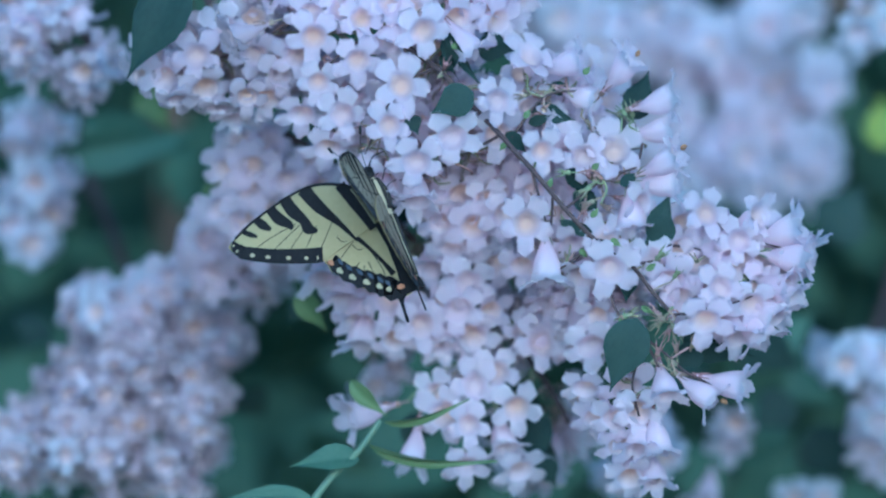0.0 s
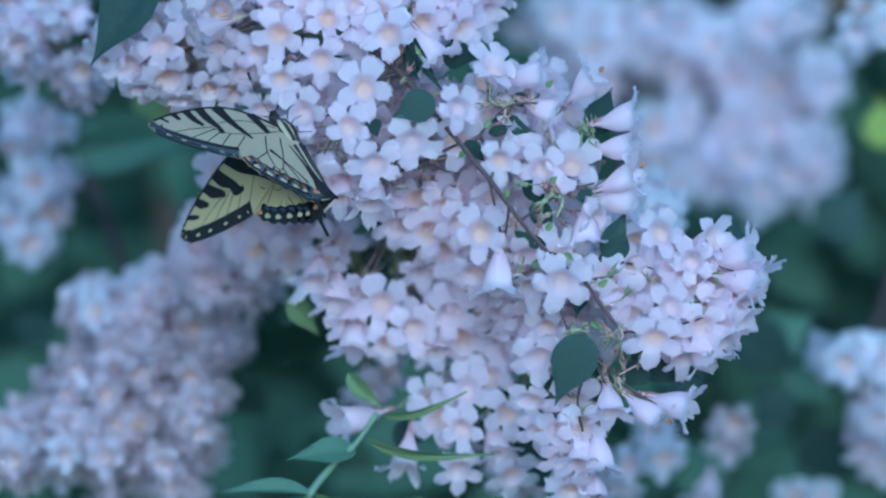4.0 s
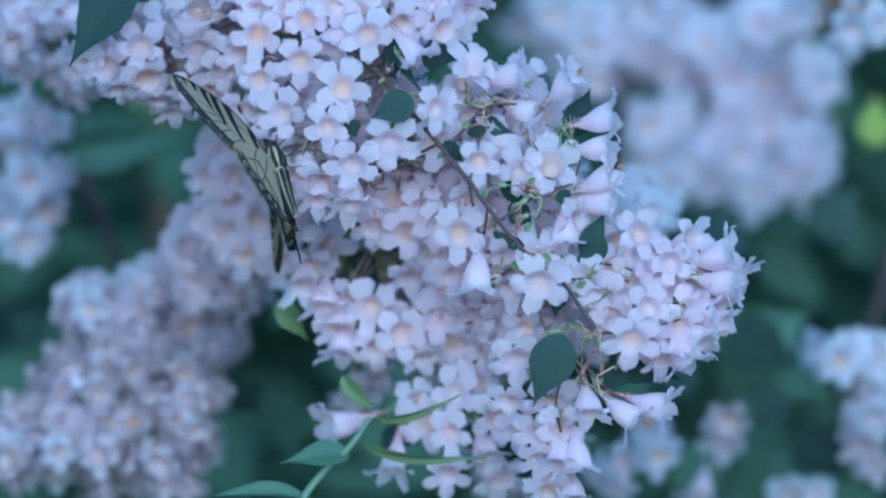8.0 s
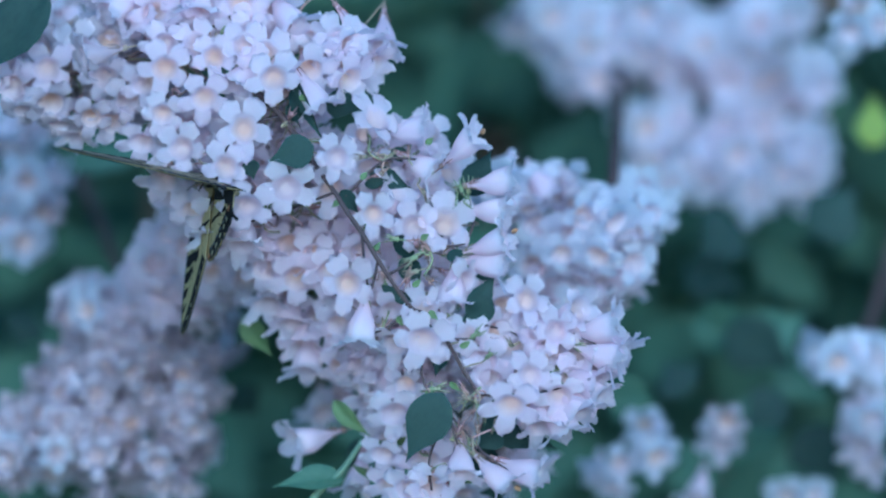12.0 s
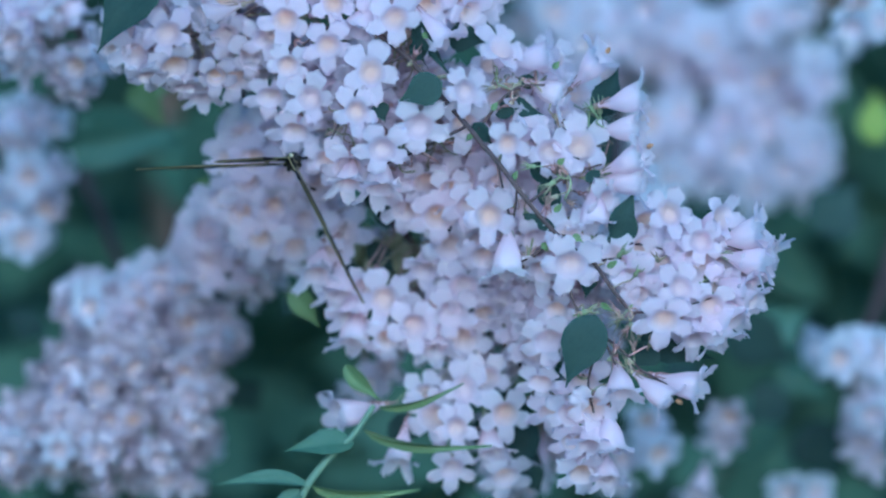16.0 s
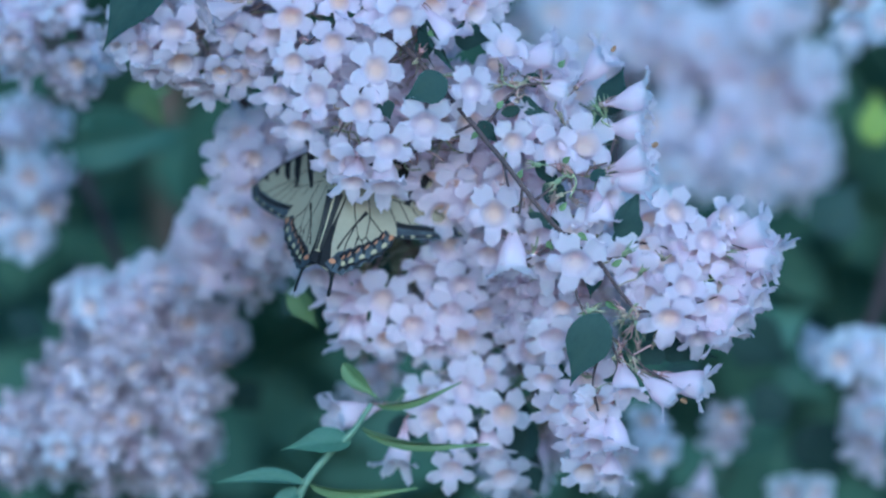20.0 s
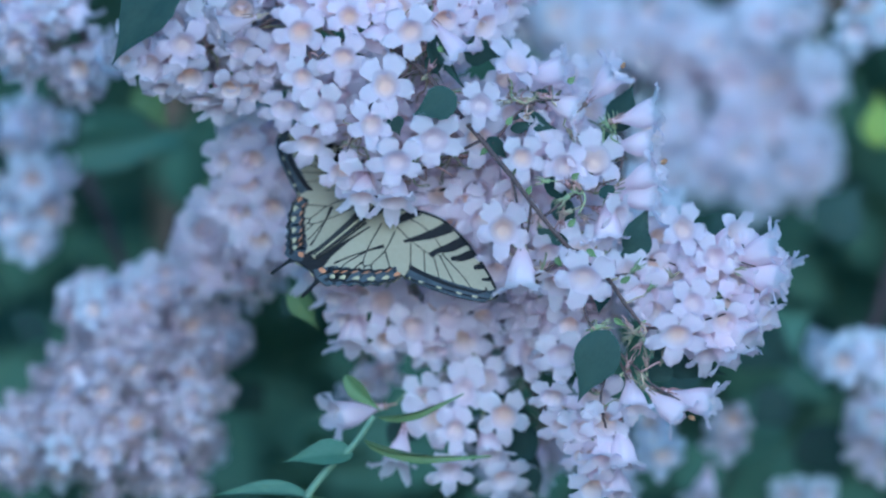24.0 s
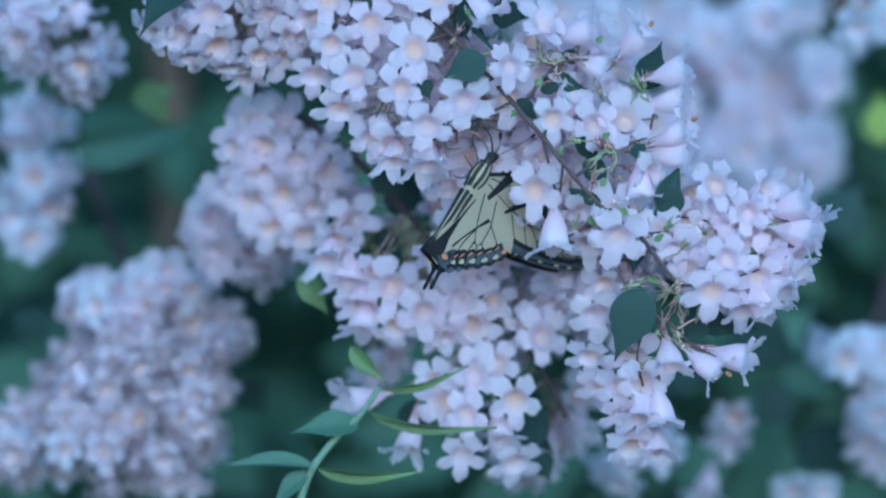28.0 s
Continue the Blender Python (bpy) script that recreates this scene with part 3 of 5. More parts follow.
    # among the tip's stalks
    blooms(b, o, nodes, [
        (8.22, 0.02, -0.4, 0.2, 0.5), (9.49, -0.52, 0.3, -0.1, 0.7), (7.33, -0.52, -0.3, 0.1, 0.9), (9.31, -1.34, 0.2, 0, 0.6), (8.13, -2.33, 0.1, -0.3, 0.5),
        (6.78, -1.61, -0.2, -0.3, 0.6), (9.94, 0.02, 0.5, 0.2, 0.6), (7.87, 0.38, -0.1, 0.3, 0.9), (10.21, -0.88, 0.7, 0, 0.4)], rng)
    # lowest bells
    blooms(b, o, nodes, [
        (6.19, -4.77, 0.12, -0.8, -0.2), (7.7, -4.88, 2.8, -0.55, -0.1), (8.64, -4.56, 0.93, -0.25, 0), (5.26, -5.17, 0, -0.25, 0.1), (4.54, -5.43, -0.2, -0.5, 0.4),
        (5.91, -6.47, 0.1, -0.95, 0.1), (5.34, -6.48, -0.1, -0.85, 0.5), (4.99, -7.39, 0, -0.6, 1), (3.64, -4.51, -0.3, -0.6, 1.5), (3.94, -5.44, -0.2, -0.6, 1.1),
        (4.63, -6.31, 0, -0.6, 1), (5.8, -7.57, 0.1, -0.8, 0.8), (3.91, -3.24, -0.2, -0.4, 1.6), (4.98, -4.5, 0, -0.5, 0.9), (4.09, -2.15, -0.2, -0.4, 1.6)], rng)
    fallen(b, o, nodes, [(4.4, 1.9, 0.1, 0.5, 5), (3.6, 1.1, 0.1, 0.4, 2), (2.6, 4.7, 0.2, 0.4, 3), (3.9, 4.1, 0.2, 0.4, 2), (5.3, 4.2, 0.1, 0.3, 2),
        (6.6, -2.6, 0, 0.5, 5), (5.6, -2.1, 0, 0.4, 3), (6.9, -0.5, 0.2, 0.4, 3), (-0.9, 5.6, 0.2, 0.3, 2), (6.2, -3.6, 0, 0.3, 2)], rng)
    # the part of the spray over the top of the view
    clump(b, o, nodes, -3.33, 8.96, 4.16, 1.08, 1.2, 1.2, 34, rng)
    clump(b, o, nodes, 0.83, 8.33, 1.44, 0.81, 1, 1, 10, rng)
    # the sheltered flowers behind; at the root end shade is put into darker petals
    clump(b, o, nodes, -6.65, 6.5, 2.56, 1.19, 4.5, 1.2, 40, rng, down=0.45, old_shaded=0.6)
    clump(b, o, nodes, -1.89, 4.75, 2.91, 2.55, 3.4, 1.2, 66, rng)
    clump(b, o, nodes, 1.2, 2.75, 2, 1.27, 3.4, 1, 24, rng, down=0.2)
    clump(b, o, nodes, 4.11, 2.02, 1.45, 1.45, 3, 1, 12, rng, down=0.2)
    clump(b, o, nodes, 2.9, 4.92, 2.1, 1.5, 2.4, 1, 20, rng, down=0.1)
    clump(b, o, nodes, 3.92, -0.71, 1.73, 2.54, 2.8, 1.2, 40, rng)
    clump(b, o, nodes, 8.08, -1.07, 1.6, 1.2, 2.0, 0.8, 14, rng, down=0.1)

    for row in ((0.38, 5.08, -1.04, 4.47, 1.12, 10, -1, 0), (5.35, -2.25, 4.38, -4.58, 1.48, 5, -0.6, 1), (-0.49, 7.31, 0.5, 5.15, 0.65, 55, 0.2, 0),
        (-0.58, 6.87, -0.22, 5.43, 0.36, 50, 0.4, 1), (5.84, 0.23, 6.64, 1.73, 0.83, 20, 0.5, 0), (6.6, 0.83, 5.66, 0.02, 0.94, -15, 0.4, 1),
        (0.56, 6.7, 1.73, 6.34, 1.08, 30, 1.2, 0), (0.83, 7.43, 1.92, 6.53, 0.81, 0, 1.3, 2), (5.35, 4.09, 6.07, 5.62, 1.08, 20, 1.3, 0),
        (2.09, 4.07, 2.9, 4.25, 0.47, 40, 0.3, 1),):
        leaf(b, o, *row[:7], (LEAVES + YOUNG)[int(row[7])])
    for row in ((3.26, 2.63, 4.07, 1.64, 0.72, 40, 0.4, 0), (3.63, 2, 4.17, 0.74, 0.79, 20, 0.9, 2), (1.37, 3.8, 2, 3.08, 0.61, 20, 0.2, 1),
        (-8.65, 9.05, -10.8, 5.98, 1.87, 22, 1, 0), (6.8, -2.69, 9.14, -3.78, 1.44, 20, 1.2, 1), (7.33, -3.23, 6.61, -3.96, 0.9, 0, 1.1, 0),
        (2.99, 0.92, 4.62, 0.2, 0.47, 30, 0.6, 1), (4.97, 2, 5.6, 2.36, 0.43, 10, 0.3, 2), (5.25, -0.7, 4.98, -1.79, 0.72, 30, 0.8, 0),
        (2.81, 5.25, 3.63, 4.98, 0.47, 0, 0.7, 2),):
        leaf(b, o, *row[:7], (LEAVES + YOUNG)[int(row[7])])
    for row in ((-1.69, 4.43, -1.42, 3.8, 0.61, 0, 0.4, 0), (2.18, 4.53, 3.63, 4.08, 0.72, 10, 0.9, 0), (-0.7, 6.25, 0.29, 5.98, 0.72, 20, 0.9, 0),
        (3.98, 1.01, 4.28, 1.28, 0.23, 20, -0.2, 3), (4.07, 2.54, 4.35, 2.72, 0.23, 20, -0.1, 3), (1.96, 4.21, 2.18, 4.51, 0.22, 10, -0.3, 3),
        (4.6, 0.29, 4.93, 0.02, 0.25, 10, -0.2, 3), (5.69, -0.74, 6.08, -0.52, 0.23, 20, -0.1, 3), (5.51, -1.87, 5.9, -2.18, 0.22, 20, -0.1, 3),
        (3.89, 5.56, 4.14, 5.81, 0.22, 10, -0.2, 3),):
        leaf(b, o, *row[:7], (LEAVES + YOUNG)[int(row[7])])
    for row in ((2.63, 2, 2.84, 2.32, 0.22, 20, -0.2, 3), (3.62, 0.02, 3.82, -0.31, 0.22, 20, 0.1, 3), (5, -2.14, 4.72, -2.41, 0.22, 10, 0, 3),
        (1.37, 3.44, 1.12, 3.22, 0.22, 20, 0, 3), (-0.25, 6.68, -0.04, 6.43, 0.22, 20, 0, 3),):
        leaf(b, o, *row[:7], (LEAVES + YOUNG)[int(row[7])])
    return b


# ---- the second branch, close behind ----
def second_branch():
    rng = random.Random(21)
    o = Vector((-0.0893, 0.075, 1.3590))
    b = branch_thing("softly blurred flowering branch hanging behind the front spray", o)
    stem = [(-8.97, 10.96, 9), (-7.49, 7.06, 9), (-6.75, 4.47, 9), (-4.89, 3.36, 9), (-3.04, 2.06, 9), (-1.19, 0.2, 9), (0.67, -1.46, 9),
        (2.15, -3.13, 9), (3.26, -4.62, 9), (4, -5.91, 9)]
    line = curve_points([Vector((x / 100, y / 100, z / 100 + 1.25)) - o for x, z, y in stem], 5)
    part("stem", tube(line, (0.0018, 0.0009), 8), b, None, "thin brown woody stem", BARK)
    nodes = [p[:] for p in line[4::2]]
    # upper part of the second branch
    blooms(b, o, nodes, [
        (-3.29, 0.24, 0, 0, 6.4), (-6.34, 2.6, -0.1, -0.2, 7), (-5.23, 2.05, 0, -0.3, 7), (-6.72, 3.25, -0.3, 0.1, 7.4), (-5.8, 3.53, 0.1, 0, 7.6),
        (-7.27, 2.42, -0.4, -0.3, 7.6), (-4.5, 2.6, 0.2, -0.4, 7.4), (-6.54, 1.77, -0.1, -0.4, 7.6), (-4.14, 1.68, 0.1, -0.5, 7.6), (-5.62, 0.94, 0, -0.4, 8),
        (-6.74, 0.76, -0.2, -0.3, 8.4), (-4.61, 0.76, 0.1, -0.4, 8.2), (-7.48, 1.13, -0.3, -0.4, 8.6), (-6, -0.26, 0, -0.4, 8.6), (-4.88, -0.35, 0.1, -0.5, 8.2)], rng)
    # middle
    blooms(b, o, nodes, [
        (-4.1, -1.17, -0.1, -0.75, 4.8), (-3.37, -1.72, 0, -0.8, 4.8), (-1.87, -1.92, 0, -0.2, 4.2), (-0.87, -2.65, 0.1, -0.2, 4.2), (-2.97, -2.45, -0.2, -0.75, 4.8),
        (-2.82, -3.24, -0.1, -0.9, 5), (-1.72, -3.13, 0, -0.5, 4.6), (-0.26, -3.28, 0.1, -0.7, 5), (0.11, 0.09, -0.1, -0.2, 3.8), (1.06, 0.2, 0.3, -0.2, 4.2),
        (-0.59, -0.8, -0.1, -0.7, 4.8), (0.66, -1.22, 0, -0.15, 4.2), (0.33, -2.17, 0, -0.3, 4.2), (1.39, -2.17, 0.2, -0.5, 5), (1.57, -0.71, 0.1, -0.4, 4.8),
        (-0.44, -2.18, 0, -0.5, 5.2), (-2.45, -1.45, -0.2, -0.5, 5), (0.84, -3.1, 0.1, -0.5, 5.4), (-3.74, -0.54, -0.2, -0.6, 5.4)], rng)
    # lower right
    blooms(b, o, nodes, [
        (3.03, -3.27, 0, 0, 4.4), (2.22, -5.35, 0, -0.25, 4), (0.68, -5.9, 0, -0.15, 4), (0.87, -4.59, 0, 0, 4.2), (-0.07, -5.62, -0.3, -0.2, 4.8),
        (0.57, -7.21, 0, -0.4, 4.2), (-1.24, -7.02, -0.2, -0.92, 4.6), (-3.15, -5.69, -0.9, -0.3, 4.8), (1.87, -6.57, 0.2, -0.8, 4.8), (2.34, -7.41, 0.2, -0.5, 4.8),
        (1.58, -4.2, 0, -0.1, 5.2), (-0.44, -4.76, -0.2, 0, 5.6),
        (3.23, -2.18, 0.2, -0.2, 5.4), (2.49, -2.73, 0, -0.2, 5.4)], rng)
    # blurred flowers deeper in
    clump(b, o, nodes, -6.91, -0.26, 1.59, 1.59, 12, 3, 38, rng)
    clump(b, o, nodes, -5.64, 2.8, 1.67, 1.48, 9, 2, 10, rng)
    clump(b, o, nodes, 1.04, -2.21, 2.78, 2.41, 9, 2, 44, rng, old_shaded=0.15)
    clump(b, o, nodes, -5.67, 0.58, 1.87, 1.31, 11, 2, 24, rng)
    clump(b, o, nodes, -2.68, 0.39, 1.67, 1.49, 10, 2, 4, rng)
    clump(b, o, nodes, -0.3, 0.57, 1.0, 0.74, 8.5, 1.5, 4, rng)
    clump(b, o, nodes, 3.09, -6.31, 2.14, 1.86, 10, 3, 12, rng, old_shaded=0.15)
    clump(b, o, nodes, 4.76, -2.21, 1.12, 2.23, 10, 3, 10, rng)
    clump(b, o, nodes, -2.32, -4.47, 0.94, 0.56, 12, 2, 3, rng)

    for row in ((-4.13, 0.39, -3.39, -0.07, 0.72, 20, 7.5, 0), (-3.67, -0.53, -2.66, -0.9, 0.65, 20, 7.4, 1),
        (-2.67, 2.06, -1.56, 1.13, 1.26, 10, 8.6, 0), (-2.3, 1.5, -0.82, 0.76, 1.44, 0, 9, 1), (-3.58, -0.35, -4.14, 0.2, 0.72, 30, 7.8, 2),
        (-4.75, -1.85, -5.32, -2.6, 0.72, 10, 12, 0), (2.14, -5.53, 3.62, -7.19, 1.08, 20, 8, 0), (1.04, -6.09, 2.15, -5.9, 0.9, 10, 8.5, 1),
        (-0.07, -1.46, -0.44, -2.2, 0.65, 10, 8, 2), (2.7, 0.02, 3.53, -0.17, 0.72, 0, 8, 0),):
        leaf(b, o, *row[:7], (LEAVES + YOUNG)[int(row[7])])
    for row in ((-4.9, -1.5, -4.0, -2.9, 0.85, 15, 7, 3), (-3.6, -0.6, -3.0, -1.0, 0.5, 15, 6.6, 0), (2.7, 0.1, 3.3, -0.4, 0.6, 15, 6, 0),
        (1.0, -1.9, 1.6, -2.9, 0.6, 20, 6.8, 0), (3.2, -5.6, 2.5, -7.4, 1.0, 20, 6, 0), (1.6, -5.2, 2.2, -6.3, 0.8, 20, 6.2, 1), (-0.4, 1.0, 0.4, 0.3, 0.6, 20, 5.5, 0),
        (2.2, 0.5, 2.9, 0.2, 0.6, 20, 3.5, 3), (3.0, -7.0, 3.5, -7.9, 0.9, 10, 6.4, 0)):
        leaf(b, o, *row[:7], (LEAVES + YOUNG)[int(row[7])])
    for row in ((1.78, -4.43, 3.26, -5.54, 0.9, 10, 9, 1), (-1.56, -5.91, -0.44, -6.29, 1.08, 0, 9, 0), (-6.69, -2.25, -5.56, -1.68, 0.9, 20, 15, 0),
        (-7.64, -1.49, -6.5, -1.97, 0.54, 20, 15, 1), (-2.48, 0.02, -1.55, -1.09, 0.79, 10, 8.2, 2), (1.13, -0.91, 2.15, -1.09, 0.61, 10, 8.4, 1),):
        leaf(b, o, *row[:7], (LEAVES + YOUNG)[int(row[7])])
    for x, z, y in (((-1.74, -0.26, 9), (-2.4, -0.07, 10), (-1.1, -0.54, 10), (-1.75, -0.91, 10), (-2.69, -0.73, 11),)):
        bm = bmesh.new()
        for k in range(26):
            d = Vector((rng.gauss(0, 1), rng.gauss(0, 0.6), rng.gauss(0, 1))).normalized()
            p = Vector((x / 100, y / 100, z / 100 + 1.25)) - o
            tube([p + d * 0.002, p + d * 0.006, p + d * rng.uniform(0.006, 0.009)], (0.0011, 0.0006), 5, bm)
        part("spent_flower_head", bm, b, None, "olive-brown seed head after flowering", SPENT)
    return b


# ---- the green shoot that grows up before the flowers ----
def green_shoot():
    o = Vector((-0.0480, 0.030, 1.1556))
    b = new("green_shoot")
    b.location = o
    tagged(b, "fresh green leafy shoot rising before the flowers", "shoot")
    stem = [(-4.8, -9.44, 3), (-4.35, -8.07, 3), (-3.53, -6.98, 3), (-2.76, -6.25, 3), (-2.11, -5.31, 3)]
    line = curve_points([Vector((x / 100, y / 100, z / 100 + 1.25)) - o for x, z, y in stem], 5)
    part("stem", tube(line, (0.0015, 0.0009), 8), b, None, "slender green stem", SHOOT_STEM)
    for row in ((-3.06, -4.02, -2, -5.22, 0.65, 25, 3.3, 0, -0.3), (-1.96, -5.38, 0.76, -5, 0.43, 50, 3, 0, -0.6),
        (-2.44, -6.13, 1.42, -7.11, 0.47, 48, 3, 0, -1), (-2.76, -6.54, -4.91, -6.56, 0.94, 30, 3, 1, -0.6),
        (-4.15, -7.98, -7.16, -7.44, 0.65, 45, 3, 1, -0.8), (-4.15, -7.91, -0.8, -8.44, 0.61, 45, 3, 0, -0.8),
        (-4.35, -8.07, -5.71, -9.07, 0.72, 30, 3, 1, 0),):
        leaf(b, o, *row[:7], YOUNG[int(row[7])], row[8])
    return b


# ---- clusters further back ----
def back_branch(label, stem, clumps, leaves, seed, old_shaded=0.1, small=1.0, pale=0.8, push=0.0, lighter=99.0):
    """Above a given height in cm the blossoms take lighter petals, standing for the lit top. push: cm by which the
    blossoms stand further back, along the same lines of sight.
    """
    rng = random.Random(seed)
    pts = [Vector((x / 100, (y + push * 1.6) / 100, z / 100 + 1.25)) for x, z, y in stem]
    o = pts[0].copy()
    b = branch_thing(label, o)
    line = curve_points([p - o for p in pts], 5)
    part("stem", tube(line, (0.003, 0.0012), 7), b, None, "thin brown woody stem", BARK)
    nodes = [p[:] for p in line]
    for c in clumps:
        k = (300 + c[4] + push) / (300 + c[4])
        c = (c[0] * k, c[1] * k, c[2] * k, c[3] * k, c[4] + push, *c[5:])
        # lit upper clumps and shaded lower ones, by choice of petal colour
        clump(b, o, nodes, *c, rng, stalk=False, full=False, small=small, old_shaded=0.25 if c[1] > lighter else old_shaded, pale=0.7 if c[1] > lighter else pale)
    for row in leaves:
        leaf(b, o, *row[:7], (LEAVES + YOUNG)[int(row[7])])
    return b


FRONT = front_branch()
SECOND = second_branch()
SHOOT = green_shoot()
# The shade low in this mass is put into mostly darker petals.
back_branch("out-of-focus mass of pale pink blossoms low in the shrub",
            [(-15.42, 15.78, 55), (-13.63, 4.95, 42), (-11.63, 0.42, 32), (-10.12, -3.46, 22), (-10.44, -8.81, 20)],
            [(-10.22, -3.2, 1.9, 0.91, 16, 3, 22),
             (-11.26, -2.35, 1.52, 1.14, 16, 3, 26),
             (-9.37, -1.78, 1.23, 1.04, 16, 3, 19),
             (-7.81, -3.3, 0.99, 0.91, 16, 3, 14),
             (-12.49, -4.3, 1.04, 0.91, 16, 3, 13),
             (-10.09, -4.71, 2.46, 1.61, 15, 4, 44),
             (-8.2, -5.65, 0.91, 1.47, 15, 3, 17),
             (-12.93, -6.6, 1.51, 1.32, 15, 3, 23),
             (-10.09, -7.26, 2.65, 1.51, 15, 3, 38),
             (-14.49, -6.95, 0.66, 1.41, 14, 3, 12)],
            [(-7.85, -1.54, -5.91, -2.31, 0.9, 10, 24, 0), (-8.77, -3.84, -9.35, -5, 1.08, 10, 22, 0), (-6.9, -4.86, -6.12, -5.83, 1.26, 10, 25, 2),
                (-13.92, -2.32, -14.51, -3.49, 1.44, 10, 25, 1),], 31, 0.7, 0.86, 0.2, lighter=-3.0)
back_branch("out-of-focus pale blossoms at the shrub's edge",
            [(-19.89, 13.65, 55), (-16.91, 6.83, 34), (-15.04, 3.56, 28), (-14.25, 0.02, 28)],
            [(-14.14, 3.97, 0.92, 0.62, 21, 3, 6),
             (-13.75, 2.14, 0.92, 0.87, 21, 3, 9),
             (-14.43, 0.79, 1.16, 1.16, 21, 3, 12)],
            [(-13.6, 3.3, -8.2, 3.9, 1.7, 15, 26, 4), (-12.6, 4.5, -8.4, 3.2, 1.5, 10, 28, 4), (-10.6, 4.9, -9.0, 5.3, 1.0, 10, 20, 3), (-9.9, 5.2, -9.3, 3.9, 0.8, 20, 18, 3),
                (-8.0, 2.1, -7.0, 1.4, 0.8, 10, 14, 3)], 32, 0.1, pale=0.85)
back_branch("drooping pale blossoms close under the leaves",
            [(-16.97, 12.31, 20), (-14.53, 9.53, 17), (-12.55, 7.96, 15), (-11.42, 6.07, 15)],
            [(-14.02, 7.09, 0.84, 1.4, 10, 2, 14),
             (-11.92, 6.08, 0.75, 0.93, 11, 2, 6),
             (-12.67, 7.86, 1.12, 0.65, 11, 2, 10)],
            [], 33, 0.4, pale=0.1)
back_branch("blurred cloud of pale blossoms beyond the spray",
            [(11.02, 15.83, 56), (10.93, 9, 40), (10.88, 5.8, 32), (11.4, 2.79, 30)],
            [(11.43, 4.05, 0.89, 0.79, 28, 3, 6),
             (9.83, 3.06, 1.47, 0.88, 27, 3, 12),
             (8.36, 2.18, 1.18, 0.88, 27, 3, 8),
             (11.79, 7.48, 1.67, 1.18, 27, 3, 20),
             (9.14, 6.49, 2.16, 1.67, 27, 4, 33),
             (12.48, 5.61, 1.18, 1.08, 27, 3, 13),
             (7.4, 7.5, 1.57, 1.18, 28, 3, 18),
             (4.45, 7.89, 1.87, 0.98, 28, 3, 18),
             (7.79, 3.96, 1.57, 1.18, 28, 3, 15),
             (12.77, 2.77, 1.28, 1.08, 27, 3, 13),
             (11.01, 1.88, 0.78, 0.78, 27, 3, 4),
             (10.15, 4.55, 1.28, 0.79, 28, 3, 10),
             (6.0, 7.2, 1.4, 1.3, 28, 3, 18),
             (5.4, 6.0, 1.2, 1.0, 28, 3, 10),
             (6.43, 0.98, 0.96, 1.15, 5, 3, 4)],
            [(15.42, 3.51, 15.5, 5.5, 1.26, 10, 32, 5), (10.55, 0.81, 9.17, -0.18, 1.98, 10, 28, 1), (13.34, 0.41, 14.73, 2.19, 2.16, 10, 29, 0),], 34, 0.0, 1.1, push=8)
back_branch("soft pale blossoms hidden behind the front spray",
            [(8.2, 15.56, 64), (7.2, 8.4, 56), (5.95, 2.66, 14), (5.75, -2.23, 13)],
            [(5.67, 0.02, 1.39, 1.76, 9, 3, 26),
             (4.19, 0.76, 1.67, 1.67, 9, 3, 20),
             (6.81, 0.95, 0.65, 1.12, 10, 3, 6),
             (2.71, 2.24, 1.48, 1.3, 9, 2, 12),
             (5.13, -1.84, 1.12, 0.93, 10, 3, 8)],
            [], 36)
back_branch("blurred pale blossoms beside the dark leaves",
            [(20.63, 7.28, 56), (17.46, 2.88, 40), (15.46, -2.37, 32), (14.57, -3.94, 30), (14.97, -8.3, 30)],
            [(14.08, -3.93, 1.19, 0.5, 21, 3, 11),
             (14.95, -5.76, 0.48, 1.73, 21, 3, 9),
             (14.52, 7.32, 0.86, 0.67, 20, 2, 4),
             (9.88, -5.86, 0.12, 0.23, 21, 2, 1),
             (9.84, -6.91, 0.12, 0.23, 21, 2, 1),
             (7.43, -6.3, 0.27, 0.23, 19, 2, 2),
             (7.58, -7.06, 0.27, 0.27, 19, 2, 2),
             (6.2, -7.78, 0.76, 0.48, 17, 3, 4),
             (8.81, -8.48, 0.19, 0.19, 22, 2, 1),
             (12.48, -8.48, 0.77, 0.19, 22, 2, 2)],
            [(12.05, -5.07, 10.68, -6.24, 1.62, 10, 26, 0), (10.12, -2.73, 12.48, -4.3, 2.16, 20, 27, 1), (12.71, -6.28, 14.09, -8.25, 1.98, 10, 28, 2),
                (8.75, -5.08, 7.97, -3.9, 1.62, 10, 27, 0), (9, -2.35, 11.57, -3.34, 1.98, 25, 29, 4), (10.81, -3.54, 13.19, -2.36, 1.98, 10, 30, 4),
                (11.8, -5.52, 10.02, -7.7, 2.16, 20, 30, 4), (8.24, -8.3, 10.22, -6.91, 2.16, 10, 30, 4), (13.15, -7.48, 11.37, -8.67, 1.98, 15, 29, 4),
                (8.88, -0.58, 10.88, -1.57, 1.98, 20, 32, 0), (12.23, -3.95, 13.82, -5.54, 1.98, 10, 31, 4),
                (5.95, -5.03, 7.7, -5.42, 1.62, 10, 24, 4),], 35)

foliage()


